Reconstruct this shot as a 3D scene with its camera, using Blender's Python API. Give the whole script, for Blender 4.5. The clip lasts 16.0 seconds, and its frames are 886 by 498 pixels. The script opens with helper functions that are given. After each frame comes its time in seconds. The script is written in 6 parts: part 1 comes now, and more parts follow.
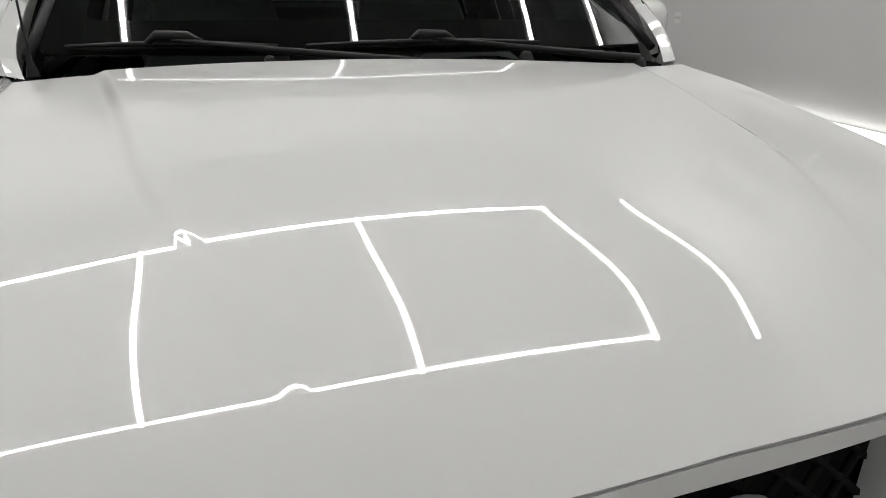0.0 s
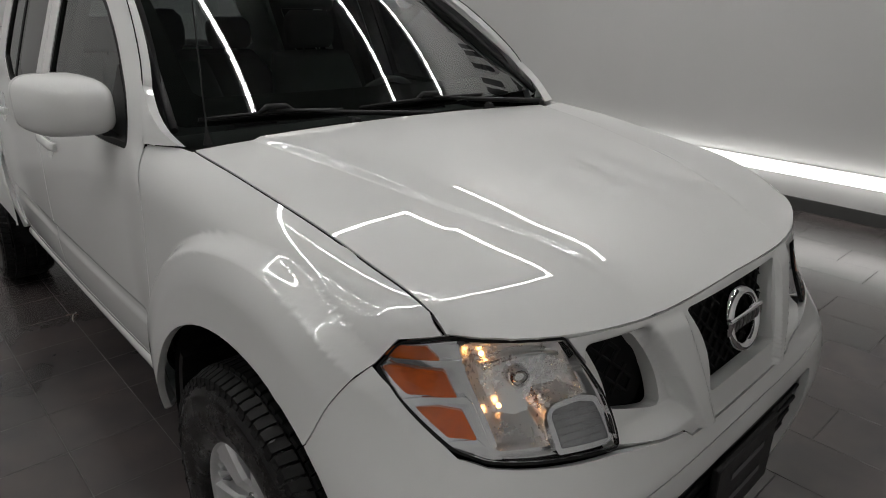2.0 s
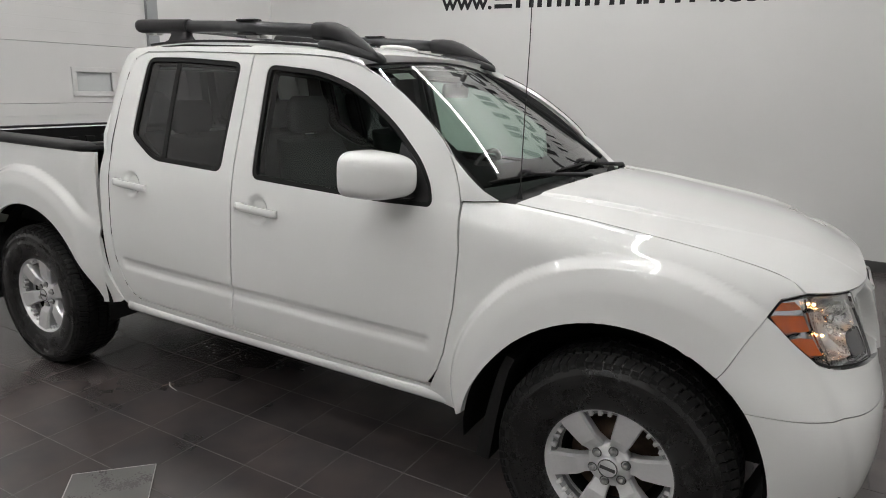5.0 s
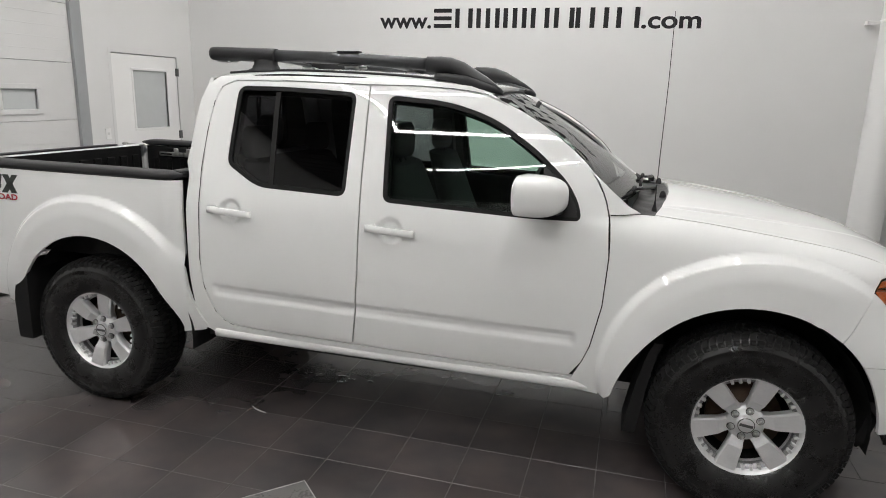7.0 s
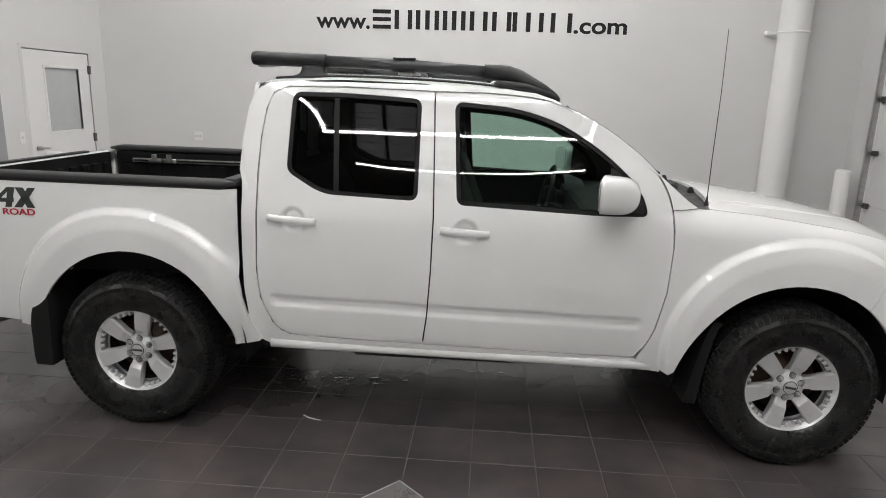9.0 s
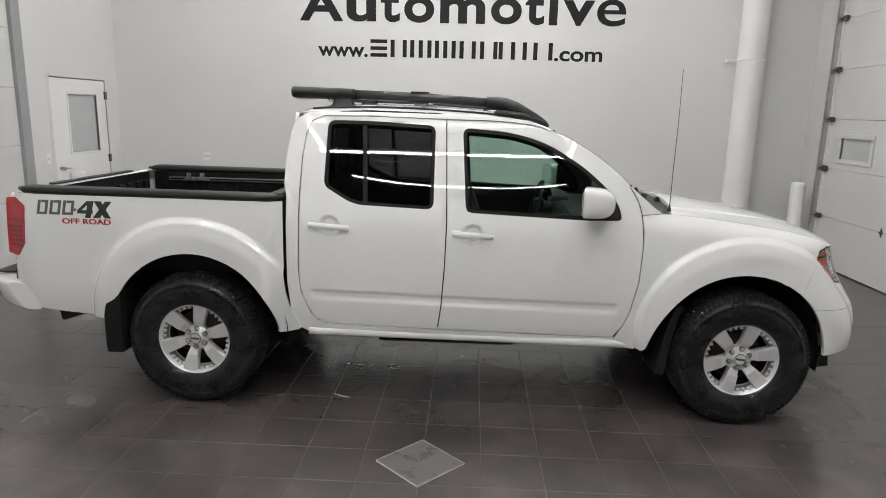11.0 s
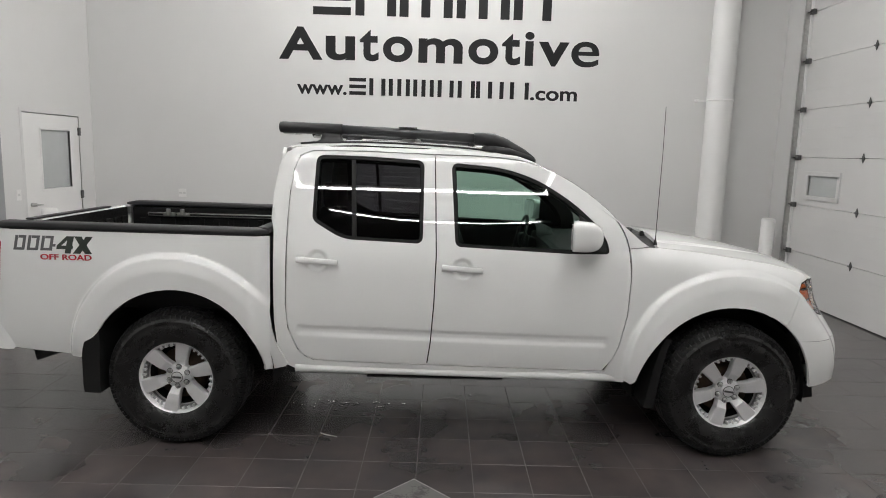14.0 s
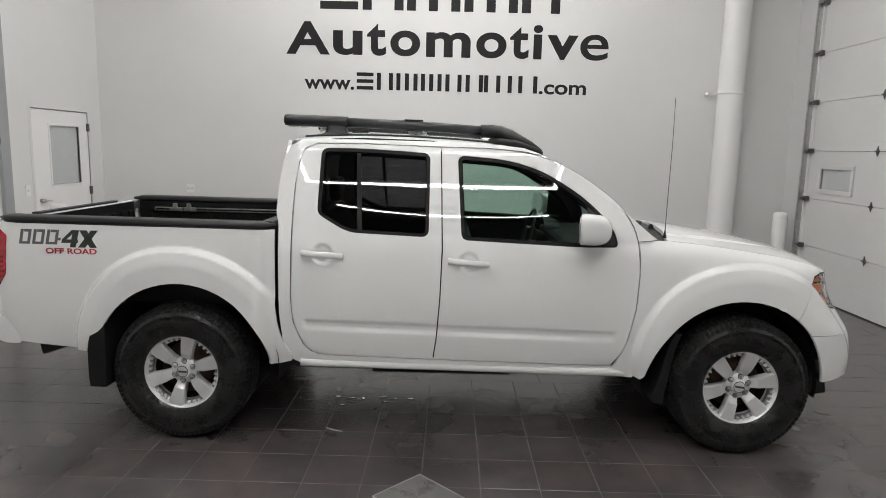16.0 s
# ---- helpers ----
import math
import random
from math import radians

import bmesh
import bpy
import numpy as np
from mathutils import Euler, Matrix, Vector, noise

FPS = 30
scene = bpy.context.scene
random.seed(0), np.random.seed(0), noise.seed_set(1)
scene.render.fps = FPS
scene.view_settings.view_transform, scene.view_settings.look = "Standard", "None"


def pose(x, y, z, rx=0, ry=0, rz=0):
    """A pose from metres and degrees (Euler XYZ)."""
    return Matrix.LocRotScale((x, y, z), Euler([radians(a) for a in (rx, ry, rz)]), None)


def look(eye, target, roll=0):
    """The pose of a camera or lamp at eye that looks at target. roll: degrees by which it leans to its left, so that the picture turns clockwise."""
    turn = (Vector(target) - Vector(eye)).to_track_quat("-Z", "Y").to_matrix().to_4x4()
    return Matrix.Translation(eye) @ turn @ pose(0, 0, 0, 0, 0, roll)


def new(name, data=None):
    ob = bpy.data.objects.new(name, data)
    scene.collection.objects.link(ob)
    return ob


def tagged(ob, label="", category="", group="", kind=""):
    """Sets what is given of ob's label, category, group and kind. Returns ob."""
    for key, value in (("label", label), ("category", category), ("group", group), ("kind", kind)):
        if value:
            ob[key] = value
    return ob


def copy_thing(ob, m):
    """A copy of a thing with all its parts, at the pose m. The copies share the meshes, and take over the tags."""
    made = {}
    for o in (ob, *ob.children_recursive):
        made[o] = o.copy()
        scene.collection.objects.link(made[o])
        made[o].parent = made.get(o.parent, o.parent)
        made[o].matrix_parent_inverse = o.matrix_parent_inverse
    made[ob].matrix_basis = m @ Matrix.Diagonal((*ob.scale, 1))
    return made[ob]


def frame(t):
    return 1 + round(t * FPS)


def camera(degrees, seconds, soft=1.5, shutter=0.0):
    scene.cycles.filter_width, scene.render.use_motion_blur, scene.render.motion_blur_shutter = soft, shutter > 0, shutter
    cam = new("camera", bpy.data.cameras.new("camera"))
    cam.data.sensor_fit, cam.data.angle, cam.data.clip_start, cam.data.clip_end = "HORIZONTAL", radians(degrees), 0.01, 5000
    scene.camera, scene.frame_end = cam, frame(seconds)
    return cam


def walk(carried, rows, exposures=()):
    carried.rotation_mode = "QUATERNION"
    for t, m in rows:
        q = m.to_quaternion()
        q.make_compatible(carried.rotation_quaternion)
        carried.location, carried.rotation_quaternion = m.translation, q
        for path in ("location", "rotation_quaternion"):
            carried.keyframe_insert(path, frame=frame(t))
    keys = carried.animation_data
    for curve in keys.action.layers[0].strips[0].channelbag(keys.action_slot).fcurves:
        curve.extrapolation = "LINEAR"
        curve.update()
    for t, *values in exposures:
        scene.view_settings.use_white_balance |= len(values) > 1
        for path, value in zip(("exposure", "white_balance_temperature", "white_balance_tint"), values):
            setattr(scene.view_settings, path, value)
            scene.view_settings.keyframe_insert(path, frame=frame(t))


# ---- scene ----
cam = camera(68.6, 16.0, soft=0.95)
PATH = [
    (0, (2.593, -0.368, 1.39), (0.835, 0.218, 0.637), 0.5),
    (0.5, (2.607, -0.597, 1.419), (0.911, 0.165, 0.681), -0.6),
    (1, (2.661, -0.845, 1.474), (1.084, 0.127, 0.719), 0.4),
    (1.5, (2.75, -1.104, 1.523), (1.295, 0.043, 0.771), 0.8),
    (2, (2.795, -1.379, 1.577), (1.42, -0.112, 0.866), 0.9),
    (2.5, (2.765, -1.623, 1.583), (1.43, -0.284, 0.931), 1.0),
    (3, (2.614, -1.837, 1.578), (1.352, -0.395, 1.003), 1.3),
    (3.5, (2.463, -2.06, 1.589), (1.286, -0.532, 1.059), 1.3),
    (4, (2.379, -2.374, 1.61), (1.283, -0.78, 1.101), 1.5),
    (4.5, (2.256, -2.62, 1.64), (1.231, -0.982, 1.123), 1.2),
    (5, (2.033, -2.803, 1.613), (1.089, -1.111, 1.117), 1.6),
    (7.5, (0.806, -3.663, 1.694), (0.398, -1.762, 1.226), 1.5),
    (8, (0.573, -3.724, 1.696), (0.281, -1.802, 1.228), 1.6),
    (8.5, (0.341, -3.733, 1.692), (0.141, -1.798, 1.227), 1.7),
    (9, (0.14, -3.831, 1.703), (0.005, -1.891, 1.239), 1.7),
    (11.5, (-0.013, -4.61, 1.756), (-0.066, -2.647, 1.377), 1.5),
    (12, (-0.047, -4.665, 1.756), (-0.061, -2.695, 1.412), 1.6),
    (12.5, (-0.063, -4.655, 1.77), (-0.063, -2.682, 1.444), 1.6),
    (13, (-0.075, -4.588, 1.752), (-0.072, -2.611, 1.448), 1.6),
    (13.5, (-0.079, -4.53, 1.73), (-0.072, -2.552, 1.432), 1.6),
    (14, (-0.098, -4.485, 1.729), (-0.089, -2.506, 1.434), 1.6),
    (14.5, (-0.098, -4.469, 1.731), (-0.099, -2.491, 1.438), 1.5),
    (15, (-0.1, -4.457, 1.717), (-0.11, -2.478, 1.427), 1.5),
    (15.5, (-0.09, -4.45, 1.712), (-0.105, -2.472, 1.421), 1.4),
    (16, (-0.078, -4.449, 1.706), (-0.098, -2.473, 1.4), 1.4),
]
walk(cam, [(t, look(eye, target, roll)) for t, eye, target, roll in PATH],
     exposures=[(0, -0.52), (0.5, -0.7), (1, -0.87), (1.5, -0.95), (2, -0.95), (3, -0.55), (4, -0.46), (5, -0.22), (7.5, 0.05), (9, -0.02), (12, -0.02), (13, -0.11), (16, -0.12)])

# ---- world and exposure ----
world = bpy.data.worlds.new("world")
scene.world = world
world.use_nodes = True
wbg = world.node_tree.nodes["Background"]
wbg.inputs[0].default_value = (0.55, 0.57, 0.6, 1)
wbg.inputs[1].default_value = 0.05
LED_POWER = 63.0
WASH_POWER = 40.0
BAR_POWER = 7.0

# ---- materials ----
def mat(name, color, rough=0.5, metal=0.0, coat=0.0, var=0.05, scale=6.0, fine=120.0, bump=0.0, rvar=0.08, spec=0.5):
    """Principled surface with variation at two scales; bump in metres."""
    m = bpy.data.materials.new(name)
    m.use_nodes = True
    nt = m.node_tree
    nd, ln = nt.nodes, nt.links
    b = nd["Principled BSDF"]
    b.inputs["Metallic"].default_value = metal
    b.inputs["Coat Weight"].default_value = coat
    b.inputs["Coat Roughness"].default_value = 0.006
    b.inputs["Specular IOR Level"].default_value = spec
    tc = nd.new("ShaderNodeTexCoord")
    n1 = nd.new("ShaderNodeTexNoise")
    n1.inputs["Scale"].default_value = scale
    n1.inputs["Detail"].default_value = 4
    n2 = nd.new("ShaderNodeTexNoise")
    n2.inputs["Scale"].default_value = fine
    n2.inputs["Detail"].default_value = 2
    for n in (n1, n2):
        ln.new(tc.outputs["Object"], n.inputs["Vector"])
    add = nd.new("ShaderNodeMath")
    add.operation = "ADD"
    half = nd.new("ShaderNodeMath")
    half.operation = "MULTIPLY"
    half.inputs[1].default_value = 0.45
    ln.new(n2.outputs[0], half.inputs[0])
    ln.new(n1.outputs[0], add.inputs[0])
    ln.new(half.outputs[0], add.inputs[1])
    ramp = nd.new("ShaderNodeMapRange")
    ramp.inputs[1].default_value = 0.45
    ramp.inputs[2].default_value = 1.0
    ln.new(add.outputs[0], ramp.inputs[0])
    mix = nd.new("ShaderNodeMix")
    mix.data_type = "RGBA"
    mix.inputs["A"].default_value = (*[max(0, c * (1 - var)) for c in color], 1)
    mix.inputs["B"].default_value = (*[min(1, c * (1 + var)) for c in color], 1)
    ln.new(ramp.outputs[0], mix.inputs["Factor"])
    ln.new(mix.outputs["Result"], b.inputs["Base Color"])
    rr = nd.new("ShaderNodeMapRange")
    rr.inputs[1].default_value = 0.45
    rr.inputs[2].default_value = 1.0
    rr.inputs[3].default_value = max(0.0, rough * (1 - rvar))
    rr.inputs[4].default_value = min(1.0, rough * (1 + rvar))
    ln.new(add.outputs[0], rr.inputs[0])
    ln.new(rr.outputs[0], b.inputs["Roughness"])
    if bump:
        bp = nd.new("ShaderNodeBump")
        bp.inputs["Distance"].default_value = bump
        bp.inputs["Strength"].default_value = 1.0
        ln.new(n2.outputs[0], bp.inputs["Height"])
        ln.new(bp.outputs[0], b.inputs["Normal"])
    return m


def glow(name, color, power):
    m = bpy.data.materials.new(name)
    m.use_nodes = True
    b = m.node_tree.nodes["Principled BSDF"]
    b.inputs["Base Color"].default_value = (0.9, 0.9, 0.9, 1)
    b.inputs["Emission Color"].default_value = (*color, 1)
    b.inputs["Emission Strength"].default_value = power
    return m


def glass(name, tint, ior=1.5, rough=0.0):
    """Thin pane: tinted see-through with a glossy reflection by Fresnel."""
    m = bpy.data.materials.new(name)
    m.use_nodes = True
    nt = m.node_tree
    nd, ln = nt.nodes, nt.links
    nd.remove(nd["Principled BSDF"])
    tr = nd.new("ShaderNodeBsdfTransparent")
    tr.inputs[0].default_value = (*tint, 1)
    gl = nd.new("ShaderNodeBsdfGlossy")
    gl.inputs["Roughness"].default_value = rough
    gl.inputs["Color"].default_value = (1, 1, 1, 1)
    fr = nd.new("ShaderNodeFresnel")
    fr.inputs[0].default_value = ior
    mx = nd.new("ShaderNodeMixShader")
    ln.new(fr.outputs[0], mx.inputs[0])
    ln.new(tr.outputs[0], mx.inputs[1])
    ln.new(gl.outputs[0], mx.inputs[2])
    ln.new(mx.outputs[0], nd["Material Output"].inputs[0])
    return m


def tile_mat():
    """Dark slate-look porcelain, each tile a little different."""
    m = mat("floor_tile", (0.070, 0.061, 0.061), rough=0.25, var=0.14, scale=2.2, fine=7.0, rvar=0.2, spec=0.5)
    nd, ln = m.node_tree.nodes, m.node_tree.links
    b = nd["Principled BSDF"]
    b.inputs["IOR"].default_value = 1.7
    ln.remove(b.inputs["Roughness"].links[0])
    b.inputs["Roughness"].default_value = 0.25
    old = b.inputs["Base Color"].links[0].from_socket
    # brownish and bluish slate tints
    for n in [q for q in nd if q.bl_idname == "ShaderNodeMix"]:
        n.inputs["A"].default_value = (0.053, 0.0505, 0.0525, 1)
        n.inputs["B"].default_value = (0.092, 0.074, 0.071, 1)
    pos = nd.new("ShaderNodeNewGeometry")
    for n in [q for q in nd if q.bl_idname == "ShaderNodeTexNoise"]:
        ln.new(pos.outputs["Position"], n.inputs["Vector"])
        n.inputs["Detail"].default_value = 2
    oi = nd.new("ShaderNodeObjectInfo")
    gi = nd.new("ShaderNodeNewGeometry")
    s = nd.new("ShaderNodeMath")
    s.operation = "ADD"
    ln.new(oi.outputs["Random"], s.inputs[0])
    ln.new(gi.outputs["Random Per Island"], s.inputs[1])
    fr = nd.new("ShaderNodeMath")
    fr.operation = "FRACT"
    ln.new(s.outputs[0], fr.inputs[0])
    mr = nd.new("ShaderNodeMapRange")
    mr.inputs[3].default_value = 0.95
    mr.inputs[4].default_value = 1.05
    ln.new(fr.outputs[0], mr.inputs[0])
    # pale dusty swirls left by wet wheels
    tc = nd.new("ShaderNodeNewGeometry")
    n3 = nd.new("ShaderNodeTexNoise")
    n3.inputs["Scale"].default_value = 1.3
    n3.inputs["Detail"].default_value = 2
    n3.inputs["Distortion"].default_value = 0.5
    ln.new(tc.outputs["Position"], n3.inputs["Vector"])
    m3 = nd.new("ShaderNodeMapRange")
    m3.inputs[1].default_value = 0.35
    m3.inputs[2].default_value = 0.75
    m3.inputs[3].default_value = 0.82
    m3.inputs[4].default_value = 1.3
    ln.new(n3.outputs[0], m3.inputs[0])
    mu = nd.new("ShaderNodeMath")
    mu.operation = "MULTIPLY"
    ln.new(mr.outputs[0], mu.inputs[0])
    ln.new(m3.outputs[0], mu.inputs[1])
    vm = nd.new("ShaderNodeVectorMath")
    vm.operation = "SCALE"
    ln.new(old, vm.inputs[0])
    ln.new(mu.outputs[0], vm.inputs["Scale"])
    ln.new(vm.outputs[0], b.inputs["Base Color"])
    return m


M_WALL = mat("white_wall_paint", (0.67, 0.668, 0.66), rough=0.55, var=0.025, scale=1.2, fine=220, bump=0.0004)
M_CEIL = mat("dark_ceiling_deck", (0.10, 0.10, 0.102), rough=0.8, var=0.08)
M_DOOR = mat("white_door_enamel", (0.78, 0.775, 0.765), rough=0.35, var=0.02, scale=3)
M_PANEL = mat("garage_door_steel", (0.61, 0.607, 0.6), rough=0.4, var=0.03, scale=2.0, fine=90, bump=0.0008)
M_BASE = mat("charcoal_base", (0.06, 0.06, 0.058), rough=0.45, var=0.1)
M_STEEL = mat("galvanised_steel", (0.5, 0.5, 0.49), rough=0.35, metal=1, var=0.15, scale=25)
M_DKMETAL = mat("dark_metal", (0.12, 0.12, 0.12), rough=0.4, metal=0.8, var=0.1)
M_SIGN = mat("black_vinyl", (0.012, 0.012, 0.013), rough=0.6, var=0.05, spec=0.25)
M_FROST = mat("frosted_pane", (0.5, 0.52, 0.52), rough=0.25, var=0.03)
M_TILE = tile_mat()
M_GROUT = mat("grout", (0.04, 0.036, 0.035), rough=0.85, var=0.2, scale=8)
M_DUSTY = mat("dusty_joint", (0.078, 0.069, 0.067), rough=0.85, var=0.6, scale=5, fine=30)
M_PAINT = mat("white_car_paint", (0.78, 0.785, 0.775), rough=0.5, spec=0.1, coat=1.0, var=0.012, scale=2.0, fine=400)
M_PAINT.node_tree.nodes["Principled BSDF"].inputs["Coat IOR"].default_value = 1.62
M_JAMB = mat("shut_line_black", (0.010, 0.010, 0.010), rough=0.8, var=0.1, spec=0.2)
M_BLACK = mat("black_trim_plastic", (0.014, 0.014, 0.0145), rough=0.45, spec=0.3, var=0.12, scale=20, fine=500, bump=0.0003)
M_RACK = mat("charcoal_powder_coat", (0.016, 0.016, 0.0175), rough=0.45, var=0.12, scale=15, fine=600, bump=0.0002, spec=0.35)
M_RACKTUBE = mat("grey_satin_tube", (0.055, 0.057, 0.06), rough=0.35, metal=0.4, var=0.08, scale=12)
M_RUBBER = mat("rubber_seal", (0.009, 0.009, 0.009), rough=0.55, var=0.15, spec=0.2)
M_TYRE = mat("tyre_rubber", (0.009, 0.009, 0.009), rough=0.28, var=0.3, scale=9, fine=160, rvar=0.25, spec=0.5)
M_ALLOY = mat("alloy_wheel", (0.72, 0.72, 0.725), rough=0.34, metal=0.45, var=0.06, scale=14)
M_ALLOYDK = mat("alloy_pocket", (0.3, 0.3, 0.305), rough=0.4, metal=0.6, var=0.12, scale=14)
M_SILVER = mat("reflector_silver", (0.9, 0.9, 0.9), rough=0.27, metal=1, var=0.02)
M_BRIGHT = mat("bright_trim", (0.72, 0.72, 0.73), rough=0.14, metal=1, var=0.1, scale=30)
M_INDIC = mat("indicator_smoke", (0.34, 0.34, 0.35), rough=0.2, metal=0.4, coat=0.5, var=0.2, scale=40)
M_CHROME = mat("chrome", (0.75, 0.75, 0.76), rough=0.06, metal=1, var=0.02)
M_AMBER = mat("amber_lens", (0.62, 0.115, 0.001), rough=0.3, coat=0.7, var=0.3, scale=22)
M_RED = mat("red_lens", (0.42, 0.004, 0.012), rough=0.15, coat=0.6, var=0.2, scale=18)
M_RED2 = mat("red_lens_dark", (0.22, 0.003, 0.007), rough=0.2, coat=0.3, var=0.1, scale=18)
M_REDINK = mat("red_decal", (0.45, 0.01, 0.03), rough=0.4, var=0.05)
M_GREYINK = mat("grey_decal", (0.11, 0.11, 0.115), rough=0.35, var=0.05)
M_GREENINK = mat("dark_green_decal", (0.028, 0.036, 0.03), rough=0.35, var=0.3, scale=30)
M_SEAT = mat("dark_seat_fabric", (0.065, 0.065, 0.066), rough=0.85, var=0.15, scale=12, fine=400, bump=0.001)
M_DASH = mat("dashboard_plastic", (0.048, 0.048, 0.049), rough=0.6, var=0.1, fine=500, bump=0.0004)
M_LINER = mat("grey_headliner", (0.32, 0.315, 0.3), rough=0.9, var=0.06)
M_BED = mat("bed_liner_black", (0.0055, 0.0055, 0.0055), rough=0.55, spec=0.2, var=0.2, scale=30, fine=500, bump=0.0008)
M_EXHAUST = mat("dark_pipe", (0.008, 0.008, 0.008), rough=0.3, metal=0.0, var=0.3, scale=40)
M_RUST = mat("brake_rotor", (0.07, 0.045, 0.03), rough=0.6, metal=0.5, var=0.4, scale=20)
M_PAPER = mat("white_sticker", (0.7, 0.72, 0.68), rough=0.5, var=0.03)
M_WATER = mat("water_drop", (0.05, 0.05, 0.05), rough=0.04, coat=1, var=0.02)
M_SHEETMAT = mat("grey_loose_sheet", (0.115, 0.11, 0.107), rough=0.28, var=0.1, scale=6)
M_SHEETEDGE = mat("pale_sheet_edge", (0.5, 0.48, 0.46), rough=0.5, var=0.1)
M_TWIG = mat("dry_twig", (0.09, 0.06, 0.045), rough=0.8, var=0.2)
G_CLEAR = glass("clear_auto_glass", (0.6, 0.75, 0.68))
G_WIND = glass("windscreen_glass", (0.72, 0.82, 0.77), ior=1.65)
G_DARK = glass("privacy_glass", (0.23, 0.23, 0.24), ior=1.52)
G_LENS = glass("headlamp_lens", (0.96, 0.97, 0.97), ior=1.45)
L_TUBE = glow("led_tube", (1.0, 0.985, 0.965), LED_POWER)
L_WASH = glow("wall_wash_tube", (1.0, 0.985, 0.965), WASH_POWER)
L_BAR = glow("led_bar", (1.0, 0.985, 0.95), BAR_POWER)
L_GLINT = glow("warm_glint", (1.0, 0.42, 0.13), 24.0)

# ---- building helpers ----
from mathutils.geometry import tessellate_polygon


def part(name, bm, material, parent=None, label="", smooth=False):
    """Links a bmesh as one mesh object under a thing or a part."""
    me = bpy.data.meshes.new(name)
    bm.to_mesh(me)
    bm.free()
    me.materials.append(material)
    if smooth:
        me.shade_smooth()
    ob = new(name, me)
    if parent:
        ob.parent = parent
    if label:
        tagged(ob, label)
    return ob


def thing(name, label, category, group="", kind="", at=(0, 0, 0)):
    ob = new(name)
    ob.empty_display_size = 0.1
    ob.location = at
    return tagged(ob, label, category, group, kind)


def add_box(bm, x0, x1, y0, y1, z0, z1, bevel=0.0, seg=2):
    r = bmesh.ops.create_cube(bm, size=1)
    vs = r["verts"]
    for v in vs:
        v.co = Vector((x0 + (v.co.x + 0.5) * (x1 - x0), y0 + (v.co.y + 0.5) * (y1 - y0), z0 + (v.co.z + 0.5) * (z1 - z0)))
    if bevel:
        es = list({e for v in vs for e in v.link_edges})
        r2 = bmesh.ops.bevel(bm, geom=es, offset=bevel, segments=seg, affect="EDGES", profile=0.5)
        vs = list({v for f in r2["faces"] for v in f.verts} | {v for v in vs if v.is_valid})
    return vs


def box(x0, x1, y0, y1, z0, z1, bevel=0.0, seg=2):
    bm = bmesh.new()
    add_box(bm, x0, x1, y0, y1, z0, z1, bevel, seg)
    return bm


def add_tube(bm, pts, rad, n=12, cap=True):
    """A round bar along points; rad a number or one per point."""
    pts = [Vector(p) for p in pts]
    rads = rad if isinstance(rad, (list, tuple)) else [rad] * len(pts)
    rings = []
    up = None
    for i, p in enumerate(pts):
        a, b = pts[max(0, i - 1)], pts[min(len(pts) - 1, i + 1)]
        d = (b - a).normalized()
        if up is None:
            up = Vector((0, 0, 1)) if abs(d.z) < 0.9 else Vector((1, 0, 0))
        s = d.cross(up).normalized()
        up = s.cross(d).normalized()
        rings.append([bm.verts.new(p + rads[i] * (math.cos(2 * math.pi * k / n) * s + math.sin(2 * math.pi * k / n) * up)) for k in range(n)])
    for r0, r1 in zip(rings, rings[1:]):
        for k in range(n):
            f = bm.faces.new((r0[k], r0[(k + 1) % n], r1[(k + 1) % n], r1[k]))
            f.smooth = True
    if cap:
        bm.faces.new(rings[0][::-1])
        bm.faces.new(rings[-1])
    return rings


def tube(pts, rad, n=12, cap=True):
    bm = bmesh.new()
    add_tube(bm, pts, rad, n, cap)
    return bm


def lathe(profile, n=64, axis="y", arc=None):
    """Turns a profile of (radius, along) about an axis through the origin."""
    bm = bmesh.new()
    rings = []
    full = arc is None
    a0, a1 = arc or (0, 2 * math.pi)
    cnt = n if full else n + 1
    for r, h in profile:
        ring = []
        for k in range(cnt):
            a = a0 + (a1 - a0) * k / n
            c, s = r * math.cos(a), r * math.sin(a)
            ring.append(bm.verts.new((c, h, s) if axis == "y" else (c, s, h)))
        rings.append(ring)
    for r0, r1 in zip(rings, rings[1:]):
        for k in range(n):
            j = (k + 1) % cnt
            f = bm.faces.new((r0[k], r0[j], r1[j], r1[k]))
            f.smooth = True
    bmesh.ops.recalc_face_normals(bm, faces=bm.faces)
    return bm


def curve(xs, ys):
    """A smooth monotone curve through points, as a function."""
    xs, ys = [float(a) for a in xs], [float(a) for a in ys]
    n = len(xs)
    d = [(ys[i + 1] - ys[i]) / (xs[i + 1] - xs[i]) for i in range(n - 1)]
    m = [d[0]] + [0.0 if d[i - 1] * d[i] <= 0 else 2 * d[i - 1] * d[i] / (d[i - 1] + d[i]) for i in range(1, n - 1)] + [d[-1]]

    def f(x):
        if x <= xs[0]:
            return ys[0] + m[0] * (x - xs[0])
        if x >= xs[-1]:
            return ys[-1] + m[-1] * (x - xs[-1])
        i = 0
        while x > xs[i + 1]:
            i += 1
        h = xs[i + 1] - xs[i]
        t = (x - xs[i]) / h
        return ((1 + 2 * t) * (1 - t) ** 2 * ys[i] + t * (1 - t) ** 2 * h * m[i]
                + t * t * (3 - 2 * t) * ys[i + 1] + t * t * (t - 1) * h * m[i + 1])
    return f


